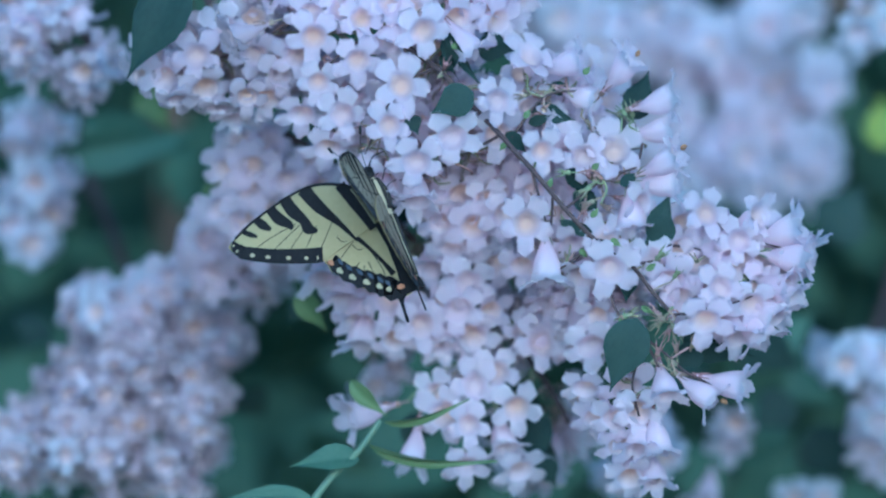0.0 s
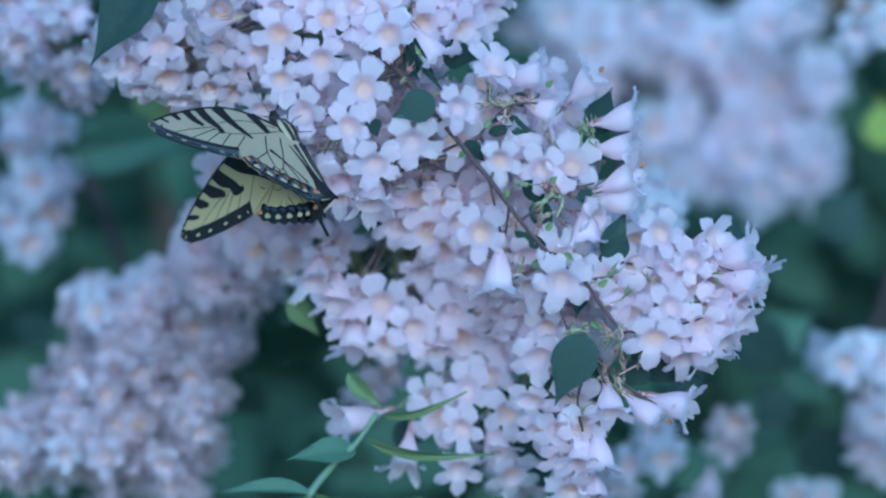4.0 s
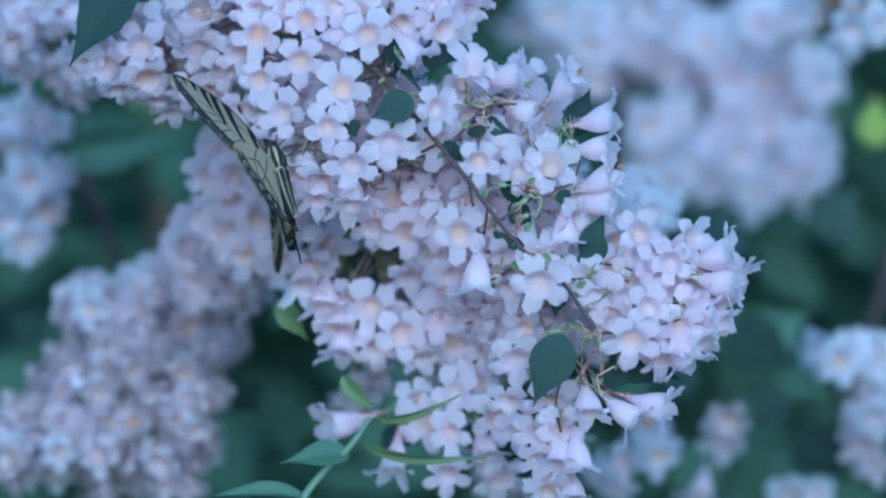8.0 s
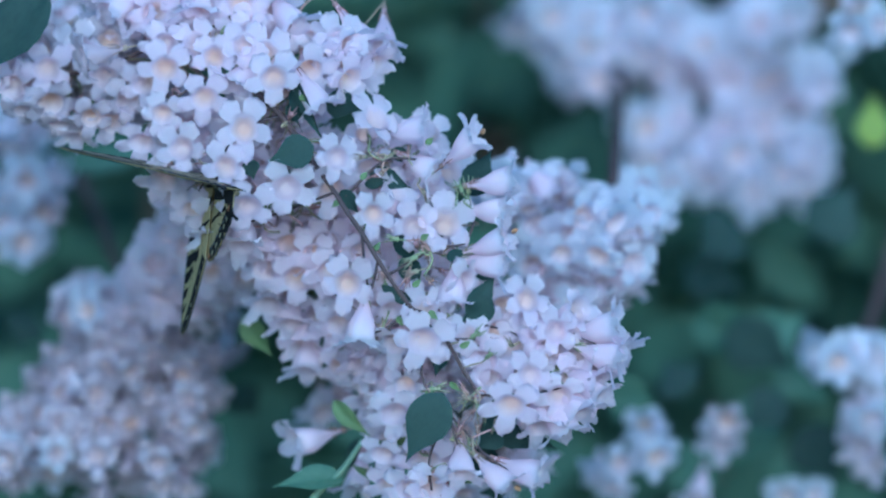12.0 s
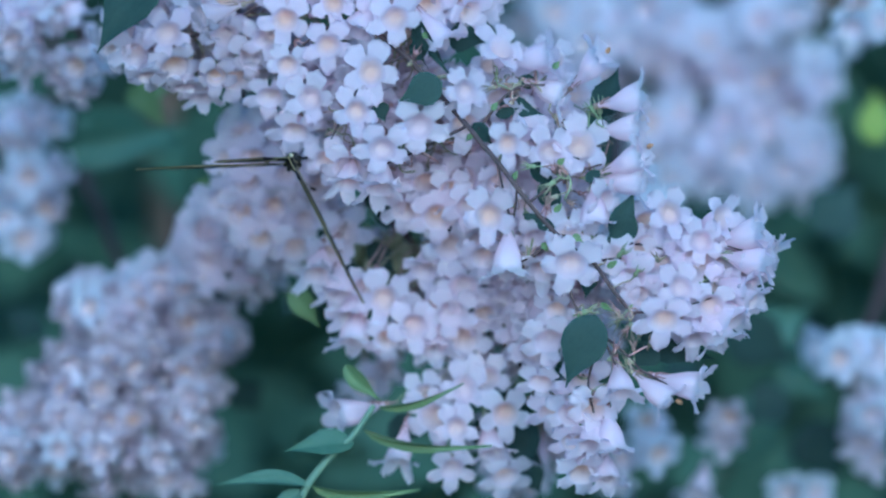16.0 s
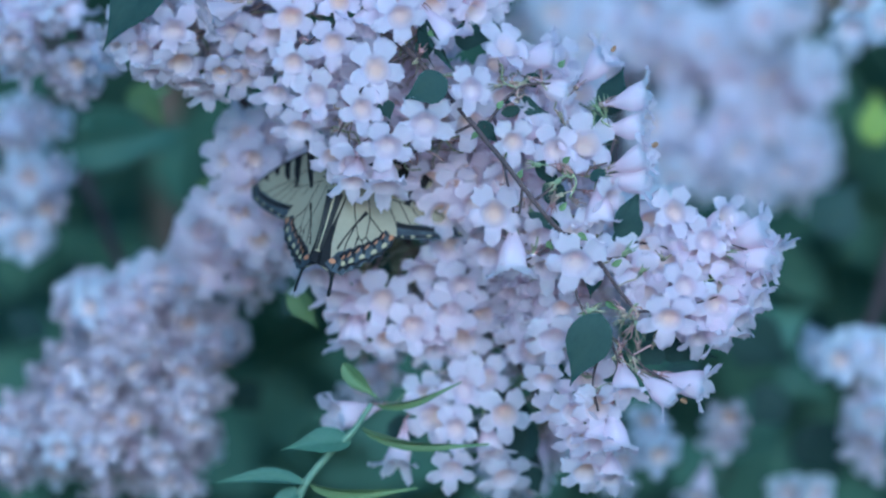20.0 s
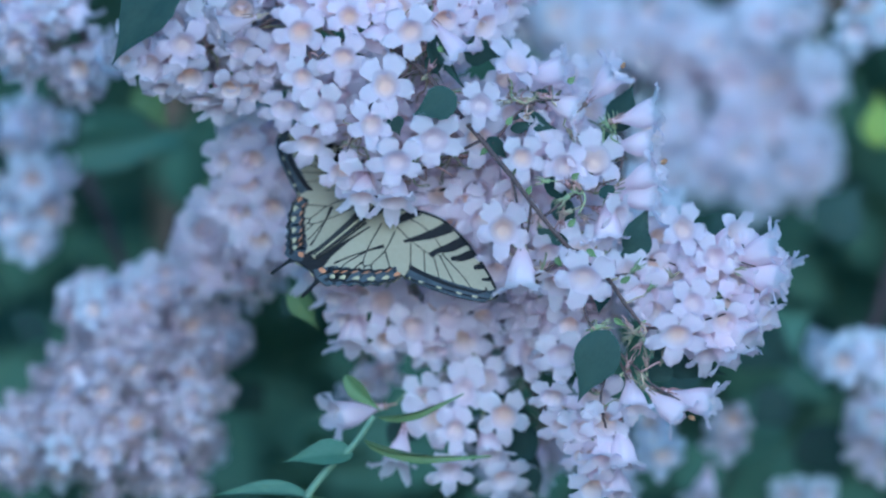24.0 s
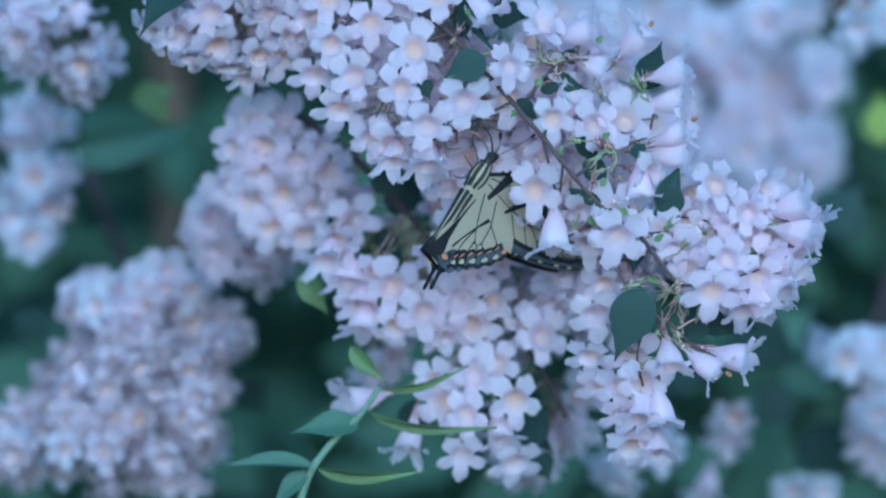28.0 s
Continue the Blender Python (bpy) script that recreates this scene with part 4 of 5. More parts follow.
# ---- the butterfly ----
def ribbon(points, widths, lift, bm=None):
    """A flat band along points of the wing's plane, lift metres above it, with a little thickness."""
    bm = bm or bmesh.new()
    pts = [Vector((x / 1000, y / 1000, 0)) for x, y in points]
    rows = []
    for i, p in enumerate(pts):
        d = (pts[min(i + 1, len(pts) - 1)] - pts[max(i - 1, 0)]).normalized()
        s = Vector((-d.y, d.x, 0))
        f = i / (len(pts) - 1) * (len(widths) - 1)
        k = min(int(f), len(widths) - 2)
        w = (widths[k] + (widths[k + 1] - widths[k]) * (f - k)) / 2000
        up = Vector((0, 0, lift))
        rows.append((bm.verts.new(p - s * w + up), bm.verts.new(p + s * w + up)))
    for (a, b), (c, d) in zip(rows, rows[1:]):
        bm.faces.new((a, b, d, c))
    return bm


def outline(points, steps=5):
    return [(q.x, q.y) for q in curve_points([(x, y, 0) for x, y in points], steps)]


def sheet(points, thick=0.00012):
    """A thin plate within an outline, in mm, with both faces and an edge."""
    bm = bmesh.new()
    top = [bm.verts.new((x / 1000, y / 1000, thick)) for x, y in points]
    low = [bm.verts.new((x / 1000, y / 1000, -thick)) for x, y in points]
    n = len(points)
    bm.faces.new(top)
    bm.faces.new(low[::-1])
    for k in range(n):
        bm.faces.new((top[k], low[k], low[(k + 1) % n], top[(k + 1) % n]))
    bmesh.ops.triangulate(bm, faces=[f for f in bm.faces if len(f.verts) > 4])
    return bm


COSTA = [(9, 0), (15, 7.5), (18.4, 15), (18.8, 23), (17.4, 31.5), (15.2, 40), (12.8, 46)]
APEX = [(12.8, 46), (11.2, 48.8), (8.2, 47.8)]
MARGIN = [(8.2, 47.8), (3.5, 40.5), (-0.5, 33), (-3.8, 26.5), (-5.3, 22.8)]
HIND_MARGIN = [(-4.8, 23.0), (-8.6, 22.2), (-12.6, 19.8), (-16.6, 16.2), (-20.0, 12.2), (-22.8, 8.8), (-24.6, 6.4)]
TAIL = [(-23.6, 6.6), (-26.4, 5.6), (-30.5, 5.8), (-33.4, 6.1), (-34.2, 5.6), (-33.4, 5.0), (-30.5, 4.9), (-27.0, 4.2), (-25.6, 2.6), (-23.4, 2.8)]


def inset(points, by, centre):
    out = []
    for x, y in points:
        d = math.hypot(centre[0] - x, centre[1] - y)
        out.append((x + (centre[0] - x) * by / d, y + (centre[1] - y) * by / d))
    return out


def fore_wing(fly, side):
    """side is 1 for the left wing and -1 for the right."""
    fl = lambda pts: [(x, side * y) for x, y in pts]
    rim = outline(COSTA) + outline(APEX)[1:] + outline(MARGIN)[1:] + [(-3.5, 15), (-1.5, 6), (0, 0)]
    w = part("forewing", sheet(fl(rim)), fly, None, "yellow forewing with black tiger stripes", WING)
    w.data.materials.append(WING_PALE)
    for p in w.data.polygons:
        p.use_smooth = False
        if p.center.z < -0.00005:
            p.material_index = 1
    core = (4, 18)
    edge = outline(APEX)[3:] + outline(MARGIN)[1:]
    stripes = (([(15.6, 8.2), (9, 6.4), (3, 4.8), (-2, 3.6)], (3.6, 3.4, 2.8, 2.4)),
               ([(18.8, 19.6), (11.5, 17.0), (3.6, 12.8), (-3.6, 9.8)], (4.6, 4.0, 1.8, 0.7)),
               ([(18.4, 26.4), (13.5, 25.2), (9.5, 23.2), (6.4, 22.8), (4.6, 20.4)], (3.8, 4.2, 3.0, 3.8, 1.2)),
               ([(17.2, 31.8), (13.2, 30.4), (10.4, 28.2), (8.4, 27.6)], (3.2, 3.8, 2.8, 1.2)),
               ([(15.8, 37.2), (13.2, 35.8), (11.0, 34.0)], (2.6, 3.0, 1.2)), ([(14.0, 42.6), (12.0, 40.6), (10.6, 39.0)], (1.6, 1.8, 0.8)))
    for lift, dark, band in ((0.0002, BLACK, BLACK), (-0.0002, BLACK, GREY)):
        for pts, widths in stripes:
            if lift < 0:
                pts = pts[:-1]
                widths = widths[:-1]
            part("stripe", ribbon(fl(outline(pts, 4)),
                widths if lift > 0 else [x * (1.0 - 0.5 * i / (len(widths) - 1)) for i, x in enumerate(widths)], lift), w, None, "", dark)
        part("dark_margin", ribbon(fl(inset(edge, 2.4, core)), (3.2, 4.4, 4.8, 5.0), lift * 1.5), w, None, "dark outer band", band)
        if lift < 0:
            part("dark_edge", ribbon(fl(inset(edge, 4.5, core)), (0.5, 1.2, 1.5, 1.8), lift * 1.8), w, None, "black inner edge of the grey band", BLACK)
            part("dark_edge", ribbon(fl(inset(edge, 0.35, core)), (0.7, 0.7, 0.7, 0.9), lift * 1.8), w, None, "", BLACK)
        part("dark_costa", ribbon(fl(outline(COSTA)), (1.4, 0.9, 0.8, 0.9), lift), w, None, "", dark)
        for f in (0.06, 0.2, 0.34, 0.48, 0.62, 0.76, 0.90):
            k = min(int(f * (len(edge) - 1)), len(edge) - 2)
            (x, y), (x2, y2) = inset(edge[k:k + 2], 1.5 if lift > 0 else 0.5, core)
            part("pale_spot", ribbon(fl([(x, y), ((x + x2) / 2, (y + y2) / 2), (x2, y2)]), (0.5, 1.4, 0.5) if lift > 0 else (0.7, 0.7, 0.7), lift * 2.2),
                w, None, "", SPOT)
        cell = ([(9, 2), (12.4, 12), (12.0, 20), (9.6, 26)], [(7, 2), (6.2, 12), (6.6, 21), (9.6, 26)]) if lift < 0 else ([(0.4, 15.4), (-1.6, 14.6), (-2.4, 13)],)
        rays = ([(9.6, 26), (8.4, 36), (6.4, 44)], [(8.8, 24.6), (6.0, 32), (3.2, 39)], [(7.6, 23), (4.0, 28.6), (0.4, 34)], [(6.4, 20), (1.8, 25), (-2.2, 29)],
                [(5.4, 15), (0.4, 20), (-4, 25)])
        for pts in cell + rays:
            part("vein", ribbon(fl(outline(pts, 4)), (0.4, 0.28) if lift < 0 else (0.28, 0.2), lift * 0.8), w, None, "", dark)
    return w


def hind_wing(fly, side):
    fl = lambda pts: [(x, side * y) for x, y in pts]
    margin = []
    for i, (x, y) in enumerate(outline(HIND_MARGIN, 4)):
        margin.append((x - 0.7 * math.cos(i * math.pi / 2), y + 0.2 * math.sin(i * math.pi / 2)))
    rim = [(6.5, 0.5), (6.0, 7), (3.6, 14), (0.4, 19.6), (-2.4, 22.2)] + margin[:-1] + [(-24.9, 5.8), (-25.9, 4.4), (-26.2, 2.2), (-25.0, -2.2), (-17, -2.4), (-8, -0.8)]
    w = part("hindwing", sheet(fl(rim)), fly, None, "yellow hindwing with black border and a tail", WING)
    w.data.materials.append(WING_PALE)
    for p in w.data.polygons:
        p.use_smooth = False
        if p.center.z < -0.00005:
            p.material_index = 1
    core = (-7, 6)
    part("tail", sheet(fl(outline(TAIL, 3)), 0.00022), w, None, "slender black tail", BLACK)
    for lift, band in ((0.0002, BLACK), (-0.0002, GREY)):
        part("dark_margin", ribbon(fl(inset(margin + [(-25.2, 5), (-23.8, 2.4)], 2.5, core)), (4.0, 5.2, 6.0, 7.0), lift * 1.5), w, None, "dark outer band", band)
        if lift < 0:
            part("dark_edge", ribbon(fl(inset(margin, 4.9, core)), (0.8, 1.0, 1.2, 2.0), lift * 1.8), w, None, "black inner edge of the grey band", BLACK)
            part("dark_edge", ribbon(fl(inset(margin, 0.5, core)), (1.0, 1.0, 1.0, 1.2), lift * 1.8), w, None, "", BLACK)
        part("inner_band", ribbon(fl([(0, 2.2), (-9, 1.0), (-17, 0.2), (-25.6, -0.1)]), (2.8, 3.0, 5.0, 8.0) if lift > 0 else (0.4, 0.9, 2.8, 7.6), lift),
            w, None, "", BLACK)
        for i in range(2, len(margin) - 2, 4):
            x, y = inset([margin[i]], 1.5, core)[0]
            x2, y2 = inset([margin[i + 1]], 1.5, core)[0]
            part("pale_spot", ribbon(fl([(x + (x - x2) * 0.4, y + (y - y2) * 0.4), (x, y), (x2, y2)]), (0.5, 2.0, 0.7) if lift > 0 else (0.5, 1.7, 0.6),
                lift * 2.4), w, None, "", ORANGE if i == 2 else SPOT)
            x, y = inset([margin[i]], 4.3, core)[0]
            x2, y2 = inset([margin[i + 2]], 4.3, core)[0]
            part("blue_spot" if lift > 0 else "orange_spot", ribbon(fl([(x, y), ((x + x2) / 2, (y + y2) / 2), (x2, y2)]),
                (0.4, 1.3, 0.4) if lift > 0 else (0.15, 0.55, 0.15), lift * 2.4), w, None, "", BLUE if lift > 0 else ORANGE)
        part("stripe", ribbon(fl(outline([(-2.0, 10.6), (-7, 8.1), (-13, 5.6), (-18, 4)], 3)),
            (1.5, 1.2, 1.2, 2.0) if lift > 0 else (1.4, 0.6, 0.5, 0.8), lift * 1.2), w, None, "", BLACK)
        part("orange_spot", ribbon(fl([(-23.0, 2.2), (-22.6, 3.4), (-22.4, 4.6)]), (0.8, 2.0, 0.8), lift * 2.8), w, None, "", ORANGE)
        cell = ([(4.6, 9), (-3, 12), (-10, 12.6)], [(3.6, 4), (-4, 6.6), (-10, 9.4)], [(-10, 12.6), (-11.8, 11.2), (-10, 9.4)]) if lift < 0 else (
            [(-4, 12.6), (-6, 11.6), (-6.4, 10)],)
        rays = ([(-3, 12), (-6, 17), (-8.4, 20)], [(-10, 12.6), (-11.6, 15.4), (-12.2, 17.8)], [(-11.6, 11.6), (-14, 12.8), (-15.6, 14.2)],
                [(-11, 10), (-16, 9.8), (-19, 10.4)], [(-8, 8), (-15, 6.6), (-21, 7)])
        for pts in cell + rays:
            part("vein", ribbon(fl(outline(pts, 4)), (0.5, 0.35) if lift < 0 else (0.3, 0.22), lift * 0.8), w, None, "", BLACK)
    return w


def butterfly():
    fly = new("butterfly")
    tagged(fly, "yellow swallowtail butterfly with black tiger stripes", "butterfly")

    def lump(name, at, radii, mat, bands=0):
        bm = bmesh.new()
        bmesh.ops.create_uvsphere(bm, u_segments=18, v_segments=12, radius=1)
        for v in bm.verts:
            n = 1 + 0.07 * noise.noise(v.co * 5)
            v.co = Vector((at[0] + v.co.x * radii[0] * n, v.co.y * radii[1] * n + at[1], at[2] + v.co.z * radii[2] * n)) / 1000
        return part(name, bm, fly, None, "", mat)
    thorax = lump("thorax", (7.4, 0, 0.8), (6.6, 2.6, 2.7), BELLY)
    for y, z in ((1.5, 2.6), (-1.5, 2.6), (2.3, 0.4), (-2.3, 0.4), (1.4, -1.6), (-1.4, -1.6), (0, 3.3)):
        part("stripe", tube(curve_points([(0.0128, y * 0.0005, z * 0.0006 + 0.0003), (0.0074, y * 0.0011, z * 0.00107),
            (0.002, y * 0.0006, z * 0.0007)], 4), (0.0007, 0.0007), 6), thorax, None, "", FUR)
    lump("head", (15.2, 0, 1.2), (2.2, 1.8, 1.8), FUR)
    lump("eye", (15.8, 1.5, 1.4), (1.1, 0.8, 1.1), BLACK)
    lump("eye", (15.8, -1.5, 1.4), (1.1, 0.8, 1.1), BLACK)
    abdomen = part("abdomen", tube([(0.004, 0, 0.0005), (-0.004, 0, 0.0003), (-0.011, 0, 0), (-0.018, 0, -0.0004),
        (-0.0215, 0, -0.0008)], (0.0019, 0.0008), 14), fly, None, "yellow abdomen with black stripes", BELLY)
    for y, z in ((0, 0.0021), (0.0016, 0.0012), (-0.0016, 0.0012), (0.0017, -0.0008), (-0.0017, -0.0008), (0, -0.0019)):
        part("stripe", tube([(0.0, y, z), (-0.010, y * 0.75, z * 0.8), (-0.0212, y * 0.4, z * 0.4 - 0.0006)], (0.0007, 0.0004), 6), abdomen, None, "", FUR)
    for s in (1, -1):
        a = part("antenna", tube(curve_points([(0.0166, 0.0008 * s, 0.002), (0.0216, 0.004 * s, 0.004), (0.0266, 0.008 * s, 0.005)], 5), (0.00012, 0.0001),
            6), fly, None, "", FUR)
        part("club", tube([(0.0264, 0.0079 * s, 0.005), (0.0274, 0.0086 * s, 0.005), (0.0286, 0.0092 * s, 0.0049)], (0.0004, 0.00045), 6), a, None, "", FUR)
        for x, out in ((0.0115, 0.007), (0.0085, 0.003), (0.0055, -0.005)):
            part("leg", tube(curve_points([(x, 0.0018 * s, -0.0015), (x + out * 0.4, 0.003 * s, -0.003), (x + out * 0.6, 0.003 * s, -0.006)], 4),
                (0.00022, 0.00012), 5), fly, None, "", FUR)
    part("proboscis", tube(curve_points([(0.017, 0, 0.0002), (0.0201, 0, -0.003), (0.0211, 0, -0.008)], 4), (0.0003, 0.0002), 5), fly, None, "", FUR)
    wings = [fore_wing(fly, 1), hind_wing(fly, 1), fore_wing(fly, -1), hind_wing(fly, -1)]
    return fly, wings


FLY, WINGS = butterfly()


# ---- what moves: the branches sway, the butterfly crawls and beats its wings ----
def motions():
    walk(FRONT, [(0, pose(-0.0358, 0.000, 1.3378, 0, -1.84, 0)), (0.5, pose(-0.0454, 0.000, 1.3340, 0, -0.50, 0)),
        (1, pose(-0.0398, 0.000, 1.3373, 0, -0.73, 0)), (1.5, pose(-0.0358, 0.000, 1.3368, 0, -0.27, 0)), (2, pose(-0.0477, 0.000, 1.3382, 0, 0.94, 0)),
        (2.5, pose(-0.0376, 0.000, 1.3391, 0, -0.25, 0)), (3, pose(-0.0403, 0.000, 1.3402, 0, 0.00, 0)), (3.5, pose(-0.0460, 0.000, 1.3377, 0, 1.55, 0)),
        (5.5, pose(-0.0428, 0.000, 1.3401, 0, 0.37, 0)), (6, pose(-0.0444, 0.000, 1.3384, 0, 0.41, 0)), (6.5, pose(-0.0437, 0.000, 1.3386, 0, 0.52, 0)),
        (7, pose(-0.0481, 0.000, 1.3383, 0, 1.01, 0)), (7.5, pose(-0.0473, 0.000, 1.3371, 0, 1.50, 0)), (8, pose(-0.0505, 0.000, 1.3373, 0, 1.45, 0)),
        (8.5, pose(-0.0515, 0.000, 1.3398, 0, 1.45, 0)), (9, pose(-0.0485, 0.000, 1.3392, 0, 1.08, 0)), (9.5, pose(-0.0527, 0.000, 1.3377, 0, 2.02, 0)),
        (10, pose(-0.0512, 0.000, 1.3359, 0, 1.79, 0)), (10.5, pose(-0.0500, 0.000, 1.3342, 0, 1.99, 0)), (11, pose(-0.0618, 0.000, 1.3336, 0, 4.38, 0)),
        (11.5, pose(-0.0741, 0.000, 1.3317, 0, 4.97, 0)), (12, pose(-0.0778, 0.000, 1.3264, 0, 6.50, 0)),
        (12.5, pose(-0.0733, 0.000, 1.3277, 0, 5.10, 0)), (14.5, pose(-0.0451, 0.000, 1.3413, 0, 0.48, 0)),
        (15, pose(-0.0379, 0.000, 1.3426, 0, -0.56, 0)), (15.5, pose(-0.0413, 0.000, 1.3416, 0, 0.07, 0)),
        (16, pose(-0.0420, 0.000, 1.3413, 0, 0.65, 0)), (16.5, pose(-0.0442, 0.000, 1.3418, 0, 0.68, 0)), (17, pose(-0.0454, 0.000, 1.3422, 0, 0.39, 0)),
        (17.5, pose(-0.0402, 0.000, 1.3441, 0, -0.17, 0)), (18, pose(-0.0424, 0.000, 1.3449, 0, -0.02, 0)),
        (18.5, pose(-0.0405, 0.000, 1.3425, 0, 0.55, 0)), (19, pose(-0.0420, 0.000, 1.3440, 0, 0.42, 0)),
        (19.5, pose(-0.0408, 0.000, 1.3425, 0, 0.70, 0)), (20, pose(-0.0402, 0.000, 1.3423, 0, 0.83, 0)),
        (20.5, pose(-0.0428, 0.000, 1.3434, 0, 1.02, 0)), (21, pose(-0.0410, 0.000, 1.3433, 0, 0.60, 0)),
        (21.5, pose(-0.0416, 0.000, 1.3424, 0, 1.40, 0)), (23.5, pose(-0.0431, 0.000, 1.3384, 0, 1.51, 0)),
        (24, pose(-0.0381, 0.000, 1.3381, 0, 1.11, 0)), (24.5, pose(-0.0407, 0.000, 1.3390, 0, 1.54, 0)), (25, pose(-0.0358, 0.000, 1.3407, 0, 1.06, 0)),
        (25.5, pose(-0.0352, 0.000, 1.3379, 0, 1.09, 0)), (26, pose(-0.0340, 0.000, 1.3400, 0, 0.47, 0)),
        (26.5, pose(-0.0266, 0.000, 1.3470, 0, -0.94, 0)), (27, pose(-0.0293, 0.000, 1.3476, 0, -0.43, 0)),
        (27.5, pose(-0.0259, 0.000, 1.3490, 0, -1.86, 0)), (28, pose(-0.0305, 0.000, 1.3482, 0, -0.32, 0))])
    walk(SECOND, [(0, pose(-0.0882, 0.075, 1.3606, 0, -0.12, 0)), (0.5, pose(-0.0920, 0.075, 1.3572, 0, -0.95, 0)),
        (1, pose(-0.0891, 0.075, 1.3589, 0, -0.37, 0)), (1.5, pose(-0.0888, 0.075, 1.3586, 0, -0.25, 0)), (2, pose(-0.0909, 0.075, 1.3578, 0, -0.42, 0)),
        (2.5, pose(-0.0908, 0.075, 1.3574, 0, -0.66, 0)), (3, pose(-0.0893, 0.075, 1.3590, 0, 0.00, 0)),
        (3.5, pose(-0.0906, 0.075, 1.3588, 0, -0.19, 0)), (5.5, pose(-0.0900, 0.075, 1.3590, 0, -0.12, 0)),
        (6, pose(-0.0904, 0.075, 1.3583, 0, -0.12, 0)), (6.5, pose(-0.0910, 0.075, 1.3579, 0, -0.12, 0)), (7, pose(-0.0909, 0.075, 1.3578, 0, 0.12, 0)),
        (7.5, pose(-0.0923, 0.075, 1.3572, 0, 0.17, 0)), (8, pose(-0.0923, 0.075, 1.3569, 0, -0.10, 0)), (8.5, pose(-0.0927, 0.075, 1.3572, 0, 0.25, 0)),
        (9, pose(-0.0925, 0.075, 1.3573, 0, 0.37, 0)), (9.5, pose(-0.0926, 0.075, 1.3571, 0, 0.25, 0)), (10, pose(-0.0941, 0.075, 1.3554, 0, -0.17, 0)),
        (10.5, pose(-0.0930, 0.075, 1.3554, 0, 0.00, 0)), (11, pose(-0.0983, 0.075, 1.3542, 0, 0.00, 0)),
        (11.5, pose(-0.1030, 0.075, 1.3508, 0, 0.00, 0)), (12, pose(-0.1028, 0.075, 1.3518, 0, 0.00, 0)),
        (12.5, pose(-0.0987, 0.075, 1.3547, 0, 0.00, 0)), (14.5, pose(-0.0834, 0.075, 1.3619, 0, 2.32, 0)),
        (15, pose(-0.0816, 0.075, 1.3634, 0, 2.73, 0)), (15.5, pose(-0.0811, 0.075, 1.3623, 0, 2.80, 0)), (16, pose(-0.0815, 0.075, 1.3624, 0, 2.76, 0)),
        (16.5, pose(-0.0821, 0.075, 1.3618, 0, 2.60, 0)), (17, pose(-0.0807, 0.075, 1.3626, 0, 2.86, 0)),
        (17.5, pose(-0.0813, 0.075, 1.3633, 0, 3.02, 0)), (18, pose(-0.0808, 0.075, 1.3625, 0, 3.02, 0)),
        (18.5, pose(-0.0818, 0.075, 1.3624, 0, 2.69, 0)), (19, pose(-0.0819, 0.075, 1.3620, 0, 2.48, 0)),
        (19.5, pose(-0.0821, 0.075, 1.3621, 0, 2.69, 0)), (20, pose(-0.0824, 0.075, 1.3620, 0, 2.57, 0)),
        (20.5, pose(-0.0841, 0.075, 1.3615, 0, 2.28, 0)), (21, pose(-0.0833, 0.075, 1.3623, 0, 2.64, 0)),
        (21.5, pose(-0.0829, 0.075, 1.3621, 0, 2.73, 0)), (23.5, pose(-0.0834, 0.075, 1.3622, 0, 2.60, 0)),
        (24, pose(-0.0824, 0.075, 1.3629, 0, 3.02, 0)), (24.5, pose(-0.0826, 0.075, 1.3625, 0, 2.89, 0)), (25, pose(-0.0819, 0.075, 1.3644, 0, 2.76, 0)),
        (25.5, pose(-0.0828, 0.075, 1.3632, 0, 2.53, 0)), (26, pose(-0.0824, 0.075, 1.3639, 0, 2.89, 0)),
        (26.5, pose(-0.0807, 0.075, 1.3656, 0, 2.64, 0)), (27, pose(-0.0801, 0.075, 1.3662, 0, 2.64, 0)),
        (27.5, pose(-0.0807, 0.075, 1.3661, 0, 2.64, 0)), (28, pose(-0.0807, 0.075, 1.3664, 0, 2.60, 0))])
